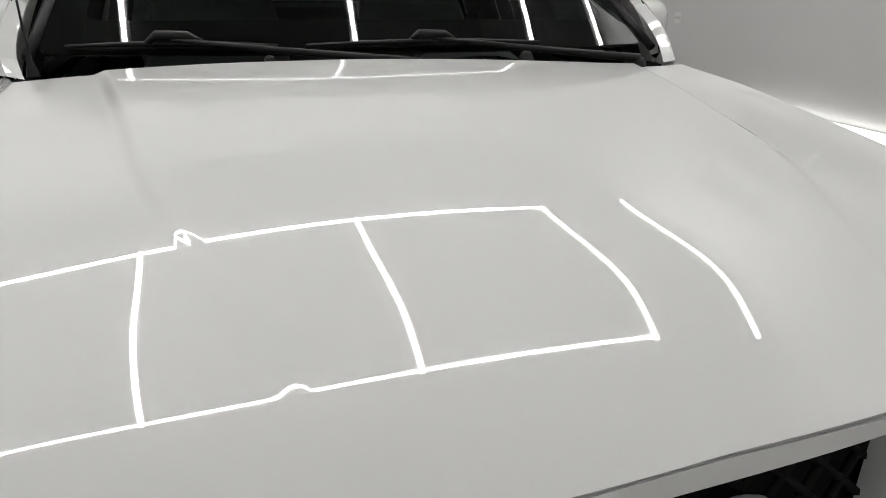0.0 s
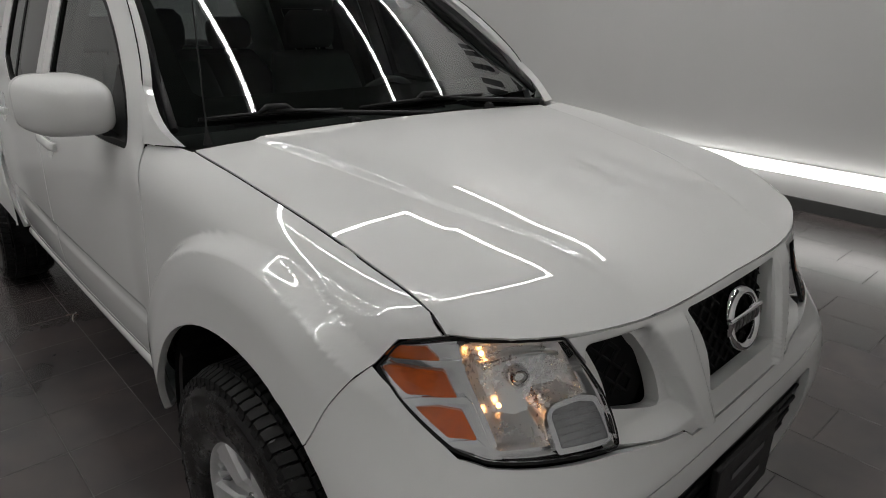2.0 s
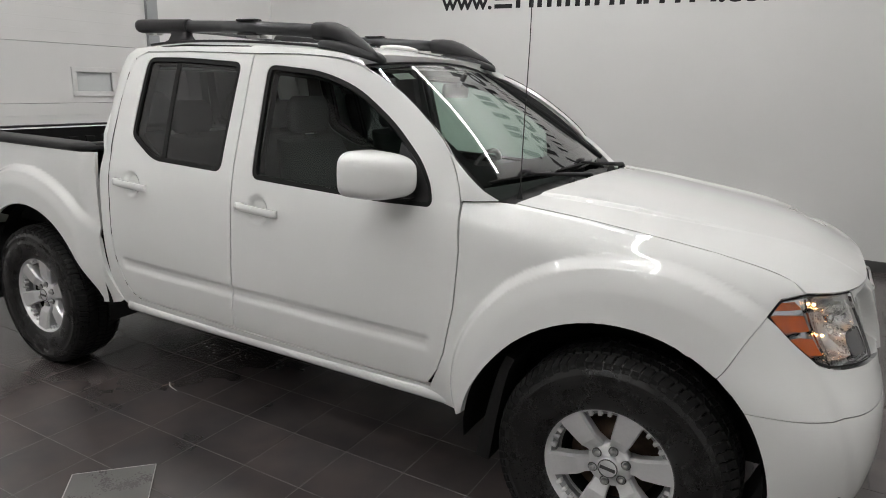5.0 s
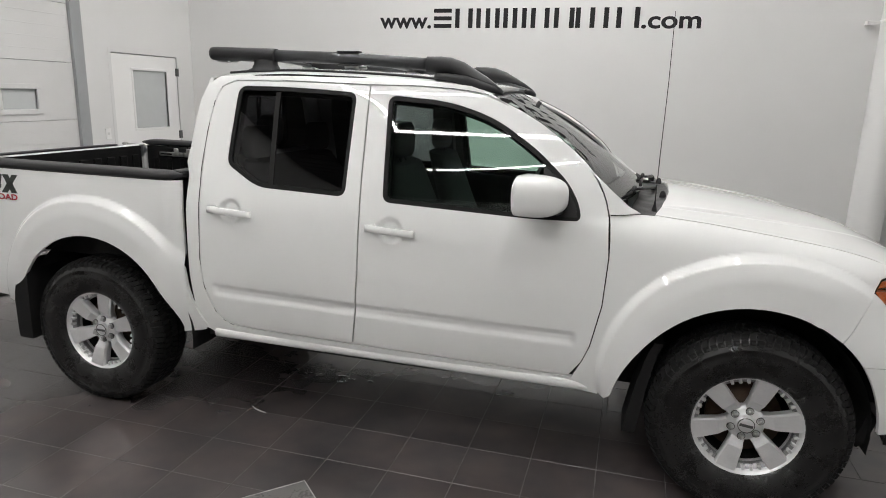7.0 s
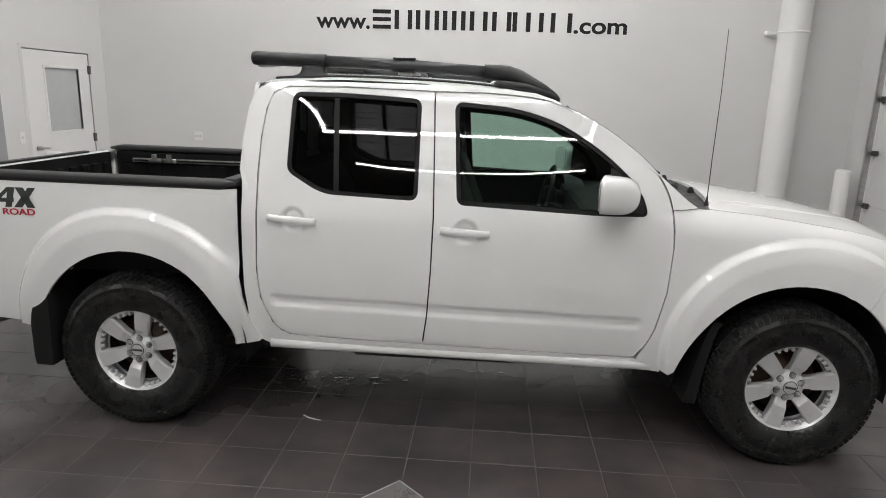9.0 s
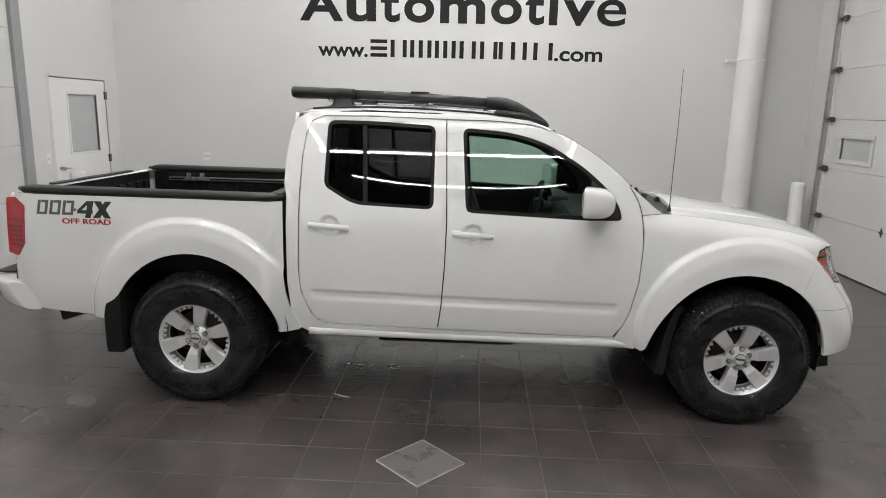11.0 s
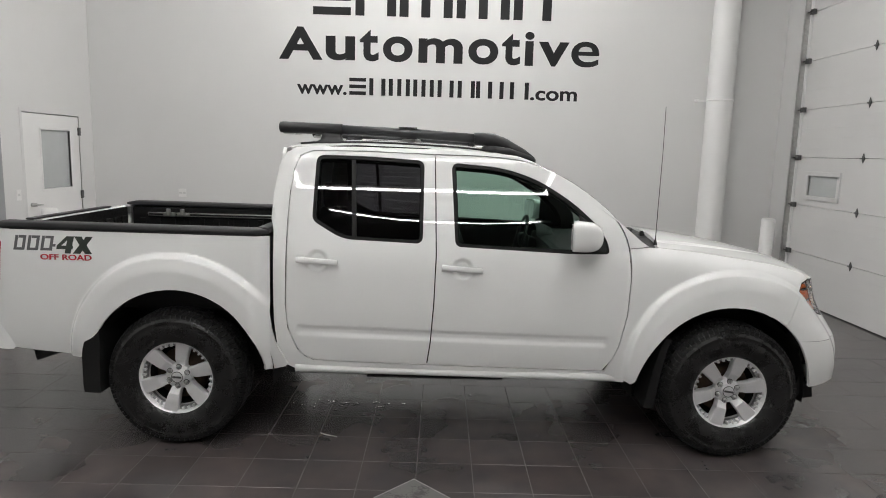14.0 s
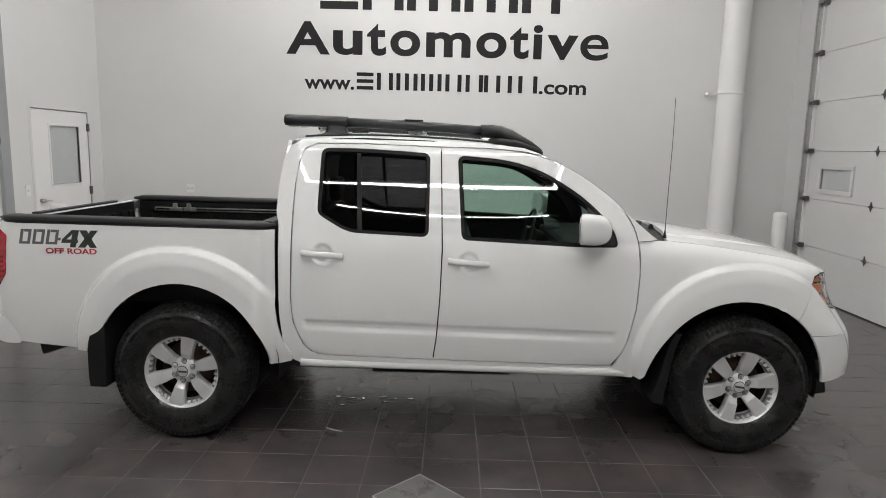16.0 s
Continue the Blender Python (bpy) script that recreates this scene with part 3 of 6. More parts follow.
for u0, u1, n in ((126, 156, 0), (162, 191, 2), (197, 235, 3), (241, 278, 3), (285, 292, 1), (297, 323, 1), (321, 352, 2), (354, 383, 2), (387, 413, 1), (415, 449, 2)):
    if n == 0:
        for zz in (2.447, 2.533, 2.62):
            bar(sign_x(u0), sign_x(u1), zz, zz + 0.046)
    else:
        for k in range(n):
            c = sign_x(u0) + ((u1 - u0) / 136.2 - 0.054) * (k / (n - 1) if n > 1 else 0.5)
            bar(c, c + 0.054, 2.447, 2.666)

# low light bar on the back wall
lb = thing("wall_light_bar", "long white lit light bar low on the wall", "light bar")
part("back_plate", box(-2.45, 2.02, YB - 0.02, YB, 0.285, 0.385, 0.003), M_DOOR, lb)
part("diffuser", box(-2.44, 2.01, YB - 0.065, YB - 0.02, 0.29, 0.38, 0.006), L_BAR, lb, "glowing white diffuser")

# ---- ceiling light strips ----
def light_strip(x0, y0, x1, y1):
    """A run of linear lamps hung just below the ceiling."""
    d = math.hypot(x1 - x0, y1 - y0)
    t = thing("ceiling_light", "lit white linear ceiling light strip", "ceiling light", group="ceiling light strips", at=(x0, y0, ZL))
    t.rotation_euler = (0, 0, math.atan2(y1 - y0, x1 - x0))
    part("housing", box(0, d, -0.05, 0.05, 0.025, 0.07, 0.004), M_DOOR, t)
    n = max(1, round(d / 1.2))
    for k in range(n):
        a, b = d * k / n, d * (k + 1) / n
        part("diffuser", box(a + 0.008, b - 0.008, -0.023, 0.023, 0.0, 0.0245), L_TUBE, t, "glowing white diffuser")
    return t


ZL = 5.2
LX0, LX1 = -2.36, 1.58
LY = (2.98, 0.61, -1.75, -4.0, -5.95)
for y in LY:
    light_strip(LX0, y, LX1, y)
for a, b in zip(LY, LY[1:]):
    for x in (LX0 + 0.05, LX1 - 0.05):
        light_strip(x, b + 0.05, x, a - 0.05)
light_strip(-2.1, -7.1, 1.7, -7.1)
# strip on brackets that washes the wall with the sign
ws_ = thing("wall_wash_light", "lit white linear light strip on brackets above the sign", "wall light", at=(-2.25, 4.02, 4.93))
part("housing", box(0, 3.95, -0.05, 0.05, 0.025, 0.07, 0.004), M_DOOR, ws_)
for k in range(2):
    part("diffuser", box(3.95 * k / 2 + 0.008, 3.95 * (k + 1) / 2 - 0.008, -0.023, 0.023, 0.0, 0.0245), L_WASH, ws_, "glowing white diffuser")
for x in (0.4, 3.4):
    part("bracket", box(x - 0.02, x + 0.02, 0.05, YB - 4.02, 0.03, 0.06), M_DOOR, ws_)

# ---- pickup truck: surfaces ----
# x forward, wheels at x = -1.6 and 1.6, right side at negative y
corner = soft_curve([0.2, 0.72, 0.80, 0.92, 1.03, 1.10, 1.2], [4.2, 4.1, 3.2, 2.5, 2.68, 3.0, 3.1])
shoulder = soft_curve([1.0, 1.4, 1.8, 1.9, 2.0, 2.1, 2.2], [0.098, 0.10, 0.104, 0.100, 0.086, 0.038, 0.02])
hood_edge = soft_curve([0.8, 1.12, 1.2, 1.37, 1.5, 1.75, 2.0, 2.06, 2.106, 2.2, 2.4], [1.26, 1.221, 1.212, 1.197, 1.181, 1.147, 1.095, 1.072, 1.048, 1.02, 0.99])
cab_y = soft_curve([0.25, 0.36, 0.42, 0.50, 0.65, 0.85, 1.0, 1.15, 1.22, 1.45, 1.6, 1.70, 1.74, 1.78],
              [0.72, 0.775, 0.802, 0.825, 0.843, 0.850, 0.846, 0.832, 0.815, 0.738, 0.685, 0.645, 0.622, 0.585])
fend_low = soft_curve([0.25, 0.4, 0.6, 0.8, 0.95, 1.3], [0.80, 0.835, 0.852, 0.853, 0.845, 0.842])
bed_low = soft_curve([0.4, 0.5, 0.6, 0.8, 1.0, 1.15, 1.26], [0.835, 0.852, 0.868, 0.878, 0.88, 0.877, 0.868])
nose_x = curve([0.22, 0.27, 0.31, 0.36, 0.47, 0.59, 0.67, 0.72, 0.755, 0.80, 0.84, 0.93, 1.0, 1.05, 1.12],
               [2.22, 2.26, 2.295, 2.325, 2.352, 2.364, 2.362, 2.354, 2.343, 2.333, 2.326, 2.305, 2.282, 2.262, 2.23])
HANDLES = ((-0.797, 1.098), (0.034, 1.073))


front_flare = soft_curve([0, 51, 71, 89, 121, 140, 165, 185, 200], [0.735, 0.730, 0.716, 0.694, 0.658, 0.627, 0.575, 0.525, 0.50])
rear_flare = soft_curve([0, 30, 48, 74, 94, 114, 131, 148, 180, 270, 360], [0.60, 0.64, 0.66, 0.682, 0.70, 0.710, 0.70, 0.676, 0.63, 0.6, 0.6])


def flare(x, z, cx, cz, r0, r1, h):
    """Wheel arch flare: a short hollow at its outer line, then a rounded shoulder down to the lip."""
    r = math.hypot(x - cx, z - cz)
    return h * (0.74 * ease(r1, r1 - 0.038, r) + 0.26 * ease(r1 - 0.02, r0, r))


def fender_y(x, z):
    top = hood_edge(x)
    s = min(1.0, max(0.0, (z - (top - 0.25)) / 0.25))
    return fend_low(z) - 0.025 * max(0.0, x - 1.2) ** 2 - shoulder(x) * s ** 5.2


def side_y(x, z):
    k = ease(0.82, 1.12, x)
    y = cab_y(z) - 0.010 * (x / 1.0) ** 2 * (1 - k) if k < 1 else 0.0
    y = y * (1 - k) + fender_y(x, z) * k if k > 0 else y
    # pressed groove along the doors
    e = min(ease(-0.925, -0.885, x), ease(0.90, 0.86, x))
    c = 0.690 - 0.030 * (x + 0.9) / 1.8 * 0.9
    t = (z - c) / 0.030
    y -= 0.008 * e * (ease(1.2, 0.35, t) * ease(-1.35, -0.1, t))
    for hx, hz in HANDLES:
        r = math.hypot(x - hx, z - hz)
        y -= 0.017 * ease(0.066, 0.036, r)
    return y


def skin(u, z):
    """The painted side and front: u runs as x to 1.8, then round the corner to the middle of the nose at 2.7."""
    if u <= 1.8:
        x, y, k = u, side_y(u, z), 1.0
    else:
        th = (math.pi / 2) * (1 - (u - 1.8) / 0.9)
        c, s = math.cos(th), math.sin(th)
        A = nose_x(z) - 1.8
        ex = corner(z)
        x = 1.8 + A * math.copysign(abs(c) ** (2 / ex), c)
        B = side_y(min(x, 2.15), z)
        y = B * math.copysign(abs(s) ** (2 / ex), s)
        k = max(0.0, s) ** 3
    ang = math.degrees(math.atan2(z - 0.40, x - 1.55)) % 360
    r1 = front_flare(min(ang, 200)) + 0.016
    y += k * flare(x, z, 1.55, 0.40, r1 - 0.115, r1, 0.049)
    return (x, -y, z)


def ufy(y, z):
    """u of the point of the nose at that y."""
    lo, hi = 1.8, 2.7
    for _ in range(20):
        u = (lo + hi) / 2
        if -skin(u, z)[1] > abs(y):
            lo = u
        else:
            hi = u
    return u if y < 0 else 5.4 - u


def nose(y, z):
    return (ufy(y, z), z)


def bed_skin(x, z):
    r1 = rear_flare(math.degrees(math.atan2(z - 0.42, x + 1.57)) % 360) + 0.016
    y = bed_low(z) + flare(x, z, -1.57, 0.42, r1 - 0.115, r1, 0.049) * (1 - 0.6 * ease(-1.18, -1.06, x)) - 0.05 * ease(-2.45, -2.72, x) ** 2 - 0.042 * ease(-1.17, -1.06, x) ** 2
    return (x, -y, z)


hood_mid = soft_curve([1.2, 1.4, 1.6, 1.8, 1.95, 2.08, 2.2], [1.2515, 1.2352, 1.2093, 1.1787, 1.1501, 1.1159, 1.0656])
dome_y = soft_curve([1.15, 1.3, 1.63, 1.84, 2.08, 2.27], [0.60, 0.565, 0.50, 0.455, 0.36, 0.315])


hood_lip = curve([0, 0.22, 0.318, 0.43, 0.533, 0.712, 0.76], [1.031, 1.027, 1.025, 1.028, 1.034, 1.050, 1.058])


FRONT = [0.03 * k for k in range(26)]
front_line = curve(FRONT, [skin(ufy(-y, hood_lip(y)), hood_lip(y))[0] for y in FRONT])


def hood_front(ay):
    return front_line(min(ay, 0.745))


def hood_plain(x, y):
    """The pressed panel before its front lip: crown, raised centre and falling sides."""
    ay = abs(y)
    a, k, d = ay / 0.745, x - 1.2, dome_y(x)
    z = hood_mid(x) - (0.0412 + 0.0148 * k) * a ** 2 + 0.0027 * a ** 4 - 0.0009 * a ** 6 - y * (0.0176 * (1 - a ** 4) + 0.004)
    return z - max(0.0015, 0.0203 - 0.0272 * k) * (0.3 + 0.7 * ease(1.15, 1.45, x)) * (1 - ease(d + 0.013, d - 0.013, ay))


def hood_skin(x, y):
    ay = abs(y)
    fx = hood_front(ay)

    def panel(u):
        g = hood_half(u)
        rim = hood_edge(u) - (0.006 if y > 0 else 0.0) - hood_plain(u, math.copysign(g, y))
        return hood_plain(u, y) + rim * min(1.0, ay / g) ** 8

    z = panel(x)
    d = min(1.0, max(0.0, (fx - x) / 0.12))
    z -= (panel(fx) - hood_lip(ay)) * (1 - d) ** 3
    return (x, y, z)


gap_x = curve([1.20, 1.297, 1.41, 1.561, 1.66, 1.693], [0.99, 0.957, 0.874, 0.671, 0.466, 0.325])


def pillar_skin(x, z):
    """Cab side, rolled in towards the windscreen."""
    y = side_y(x, z) if z < 1.2 else cab_y(z) - 0.010 * x ** 2 * ease(1.3, 1.2, z)
    if z > 1.18 and x > 0.2:
        d = max(0.0, x - gap_x(min(z, 1.69)))
        y -= 2.6 * d ** 2
    y -= 0.9 * max(0.0, -0.95 - x) ** 1.6 * ease(1.1, 1.3, z)
    return (x, -y, z)


wsb = lambda y: 1.125 - 0.105 * (y / 0.72) ** 2
wst = lambda y: 0.44 - 0.075 * (y / 0.6) ** 2


def screen_skin(y, v):
    """Windscreen: y at the base, v from base to top."""
    w = 0.735 + (0.600 - 0.735) * v
    yy = y * w / 0.735
    x = wsb(y) + (wst(y * 0.6 / 0.735) - wsb(y)) * v
    z = 1.255 + (1.705 - 0.035 * (y / 0.735) ** 2 - 1.255) * v + 0.018 * math.sin(math.pi * v)
    return (x, yy, z)


def roof_skin(x, y):
    a = abs(y) / 0.62
    zc = roof_mid(x)
    return (x, y, zc - 0.022 * a ** 2 - 0.030 * a ** 8)


roof_mid = soft_curve([-1.13, -1.08, -1.05, -1.01, -0.92, -0.6, -0.2, 0.2, 0.36, 0.46, 0.52], [1.62, 1.70, 1.738, 1.765, 1.783, 1.797, 1.790, 1.765, 1.742, 1.717, 1.690])

# ---- pickup truck: body ----
truck = thing("pickup_truck", "glossy white crew cab pickup truck parked on the tiled floor", "truck")

# dark inner structure behind the shut lines and under the body
for q in ((-0.98, 0.96, 0.43, 0.50), (0.95, 1.04, 0.45, 1.20), (-1.02, -0.94, 0.50, 1.20), (-0.19, -0.09, 0.50, 1.22)):
    for s in (-1, 1):
        part("body_pillar", box(q[0], q[1], *sorted((s * 0.73, s * 0.795)), q[2], q[3]), M_JAMB, truck)
bm = bmesh.new()
add_box(bm, -0.98, 1.0, -0.74, 0.74, 0.40, 0.46)
add_box(bm, -2.55, 2.2, -0.52, -0.40, 0.42, 0.56, 0.01)
add_box(bm, -2.55, 2.2, 0.40, 0.52, 0.42, 0.56, 0.01)
add_box(bm, 0.2, 1.0, -0.25, 0.25, 0.32, 0.46, 0.04)
add_tube(bm, [(-1.6, -0.75, 0.40), (-1.6, 0.75, 0.40)], 0.055)
add_tube(bm, [(-1.55, 0, 0.40), (0.4, 0, 0.40)], 0.035)
add_tube(bm, [(1.6, -0.75, 0.38), (1.6, 0.75, 0.38)], 0.04)
add_box(bm, 1.1, 2.2, -0.40, 0.40, 0.40, 0.95, 0.05)
part("chassis", bm, M_JAMB, truck)
for sx, cz, r in ((1.55, 0.40, 0.505), (-1.57, 0.42, 0.52)):
    for s in (-1, 1):
        bm = bmesh.new()
        ring = []
        for yy in (s * 0.842, s * 0.45):
            ring.append([bm.verts.new((sx + r * math.cos(a), yy, cz + r * math.sin(a))) for a in [math.radians(-8 + 196 * k / 24) for k in range(25)]])
        for k in range(24):
            bm.faces.new((ring[0][k], ring[0][k + 1], ring[1][k + 1], ring[1][k]))
        bm.faces.new(ring[1])
        part("wheel_well", bm, M_JAMB, truck, "black wheel well liner")

# running rail below the sill
for s in (-1, 1):
    bm = box(-0.52, 0.30, *sorted((s * 0.66, s * 0.72)), 0.374, 0.387, 0.004)
    add_box(bm, -0.46, -0.40, *sorted((s * 0.64, s * 0.70)), 0.39, 0.42)
    add_box(bm, 0.2, 0.26, *sorted((s * 0.64, s * 0.70)), 0.39, 0.42)
    part("underbody_rail", bm, M_BLACK, truck, "black underbody rail")

# hood
EDGE = []
u = 1.17
while True:
    z = hood_edge(u)
    for _ in range(4):
        q = skin(u, z)
        z = hood_edge(q[0])
    if -q[1] < 0.711:
        break
    EDGE.append((u, q[0], q[1], z))
    u += 0.03 if u < 1.95 else 0.006
hood_half = curve([q[1] for q in EDGE], [-q[2] for q in EDGE])
left = [(x, y + 0.0025) for _, x, y, _ in EDGE[::-1]]
front = [(hood_front(k), -k) for k in [0.709 - 0.709 * i / 17 for i in range(18)]]
rear = [(1.172, -0.728), (1.198, -0.6), (1.222, -0.45), (1.242, -0.25), (1.25, 0)]
halfh = rear[::-1] + left[::-1] + front
full = halfh + [(x, -y) for x, y in halfh[::-1]][1:-1]


def across(x, y):
    """Place across the hood, 0.5 on the crease of its raised centre."""
    d, a = dome_y(x), abs(y)
    return math.copysign(0.5 * a / d if a < d else 0.5 + 0.25 * (a - d) / (0.745 - d), y)


def hood_by_crease(x, v):
    d, a = dome_y(x), abs(v)
    return hood_skin(x, math.copysign(a / 0.5 * d if a < 0.5 else d + (a - 0.5) / 0.25 * (0.745 - d), v))


rows = [s * (0.5 + 0.0035 * k + 0.001) for s in (-1, 1) for k in range(-6, 7)]
sheet("hood", [(x, across(x, y)) for x, y in full], hood_by_crease, M_PAINT, truck, step=0.0165, depth=0.022, out=(0, 0, 1), label="white hood with a raised centre", rows=rows)

# thin black tubes just below the surface stand in for shade in the gaps
for s in (-1, 1):
    part("hood_seal", tube([(x, -s * (y + 0.001), z - 0.006) for _, x, y, z in EDGE] + [(EDGE[-1][1], -s * EDGE[-1][2], EDGE[-1][3] - 0.006)], 0.003, 6), M_JAMB, truck, "thin black line that darkens the hood gap like shade")

# a black tube runs along the gap under the front lip
bm = tube([(hood_front(abs(0.05 * k)) - 0.012, 0.05 * k, hood_lip(abs(0.05 * k)) - 0.007) for k in range(-14, 15)], 0.006, 6)
part("hood_seal", bm, M_JAMB, truck, "thin black line in the gap under the hood lip")

# fenders
arch_f = curve([-20, 15, 39, 60, 88, 117, 142, 165, 180], [0.52, 0.52, 0.525, 0.518, 0.50, 0.484, 0.476, 0.49, 0.505])
arch_r = curve([-10, 6, 32, 60, 95, 130, 180], [0.485, 0.48, 0.475, 0.49, 0.507, 0.515, 0.515])


def ufx(x, z):
    """u of the point of the side at that x."""
    if x <= 1.8:
        return x
    c = min(1.0, (x - 1.8) / (nose_x(z) - 1.8)) ** (corner(z) / 2)
    return 1.8 + 0.9 * (1 - math.acos(c) / (math.pi / 2))


def AF(a):
    r, a_ = arch_f(a), math.radians(a)
    z = 0.40 + r * math.sin(a_)
    return (ufx(1.55 + r * math.cos(a_), z), z)


def AR(a):
    r, a_ = arch_r(a), math.radians(a)
    return (-1.57 + r * math.cos(a_), 0.42 + r * math.sin(a_))


lamp_tip, lamp_tl, lamp_hood = nose(-0.797, 0.984), nose(-0.765, 1.030), nose(-0.712, 1.046)
seam = AF(50)
door_front = [(1.003, 1.036), (0.992, 0.829), (0.955, 0.643), (0.925, 0.565), (0.885, 0.482)]
fender = ([(1.0, 1.12), (0.992, 1.208), (1.118, 1.214), (1.17, 1.212)] + [(u, z - 0.002) for u, _, _, z in EDGE] + [nose(-0.715, 1.047)]
          + [(lamp_tl[0] - 0.004, lamp_tl[1] + 0.004), (lamp_tip[0] - 0.0055, lamp_tip[1] + 0.002)] + [seam] + [AF(a) for a in range(55, 179, 5)]
          + [(1.03, 0.425), (0.94, 0.45), (0.90, 0.465)] + door_front[::-1])
sheet("fender", fender, skin, M_PAINT, truck, step=0.0095, depth=0.02, mirror=truck)

# front bumper
lampB = [nose(-0.79, 0.955), nose(-0.735, 0.842), nose(-0.70, 0.828), nose(-0.463, 0.806)]
bump_half = ([(lamp_tip[0] - 0.0045, lamp_tip[1] - 0.0005)] + lampB + [nose(-0.40, 0.795), nose(-0.275, 0.775), nose(-0.25, 0.757), nose(-0.12, 0.752), (2.7, 0.752)])
low_side, low_front = nose(-0.78, 0.475), nose(-0.5, 0.33)
arch = [AF(a) for a in range(8, 50, 5)] + [(seam[0] + 0.0016, seam[1] - 0.0012)]
loop_r = [AF(4)] + arch + bump_half
mir = lambda pts: [(5.4 - u, z) for u, z in pts]
bumper = loop_r + mir(loop_r)[::-1][1:] + mir([low_side, low_front]) + [low_front, low_side]
intake = fillet([nose(-0.36, 0.40), nose(0.36, 0.40), nose(0.44, 0.655), nose(-0.44, 0.655)], 0.03)


def nose_skin(u, z):
    return skin(u, z) if u <= 2.7 else (lambda p: (p[0], -p[1], p[2]))(skin(5.4 - u, z))


def clip(pts, z, up):
    """The part of an outline above or below a height."""
    out = []
    for a, b in zip(pts, pts[1:] + pts[:1]):
        ia, ib = (a[1] > z) == up, (b[1] > z) == up
        if ia:
            out.append(a)
        if ia != ib:
            t = (z - a[1]) / (b[1] - a[1])
            out.append((a[0] + t * (b[0] - a[0]), z))
    return out


sheet("front_bumper", clip(bumper, 0.7125, True), nose_skin, M_PAINT, truck, step=0.02, depth=0.02, out=(1, 0, 0), label="white upper front bumper")
sheet("bumper_valance", clip(bumper, 0.7095, False), nose_skin, M_PAINT, truck, holes=[intake], step=0.025, depth=0.02, out=(1, 0, 0), label="white lower bumper with a dark intake")
sheet("lower_intake", grow(intake, 0.01), nose_skin, M_BLACK, truck, step=0.05, depth=0.0, inset=0.03, out=(1, 0, 0))
for k in range(6):
    bm = bmesh.new()
    z = 0.425 + 0.04 * k
    add_tube(bm, [(nose_skin(ufy(y, z), z)[0] - 0.022, y, z) for y in [-0.43 + 0.86 * j / 24 for j in range(25)]], 0.006, 6, False)
    part("intake_bar", bm, M_BLACK, truck)
# plate holder with plain bars
ph = part("plate_holder", box(2.362, 2.380, -0.165, 0.165, 0.45, 0.64, 0.006), M_BLACK, truck, "dark dealer plate holder")
for z in (0.585, 0.515):
    part("plate_bar", box(2.380, 2.382, -0.09, 0.09, z - 0.009, z + 0.009), M_GREYINK, ph)
part("lower_lip", loft([[(nose_skin(u, 0.33)[0] - 0.03 + a, nose_skin(u, 0.33)[1], 0.328 + b) for a, b in ((-0.05, 0.03), (0.0, 0.02), (0.01, -0.05), (-0.05, -0.06))] for u in [2.4 + 0.6 * k / 30 for k in range(31)]], True, True, False), M_BLACK, truck, "black lower bumper lip")

for s in (-1, 1):
    rings = [[(x - 0.035, s * 0.62, z + 0.01), (x, s * 0.62, z), (x, s * y, z), (x - 0.035, s * (y - 0.01), z + 0.01)] for x, y, z in ((2.085, 0.80, 0.47), (2.07, 0.805, 0.42), (2.05, 0.80, 0.36), (2.035, 0.78, 0.33))]
    part("splash_guard", loft(rings, True, True, False), M_JAMB, truck, "black splash guard behind the bumper end")

# upper fascia with its openings
top_half = [nose(-0.528, 1.026), nose(-0.43, 1.023), nose(-0.318, 1.020), nose(-0.22, 1.022), nose(-0.11, 1.026), (2.7, 1.028)]
low_half = [nose(-0.458, 0.811), nose(-0.40, 0.801), nose(-0.278, 0.781), nose(-0.253, 0.763), nose(-0.12, 0.758), (2.7, 0.758)]
fas = top_half + mir(top_half)[::-1][1:] + mir(low_half)[:-1] + low_half[::-1]
main_gr = fillet([nose(-0.222, 1.010), nose(0.222, 1.010), nose(0.168, 0.818), nose(-0.168, 0.818)], 0.012)
small_gr = fillet([nose(-0.476, 0.998), nose(-0.352, 0.985), nose(-0.302, 0.826), nose(-0.44, 0.862)], [0.015, 0.008, 0.02, 0.015])


def fascia_skin(u, z):
    x, y, zz = nose_skin(u, z)
    ay = abs(y)
    inner = 0.335 - 0.10 * (0.985 - z) / 0.2
    pk = ease(inner - 0.014, inner + 0.008, ay) * ease(0.50, 0.475, ay) * ease(0.79, 0.83, z) * ease(1.012, 0.985, z)
    gy = 0.176 + 0.28 * (z - 0.846)
    v = ease(gy + 0.006, gy + 0.022, ay) * ease(inner - 0.002, inner - 0.020, ay)
    return (x - 0.035 * pk + 0.012 * v * ease(1.02, 0.98, z), y, zz)


sheet("grille_surround", fas, fascia_skin, M_PAINT, truck, holes=[main_gr, small_gr, mir(small_gr)], step=0.0052, depth=0.035, out=(1, 0, 0))


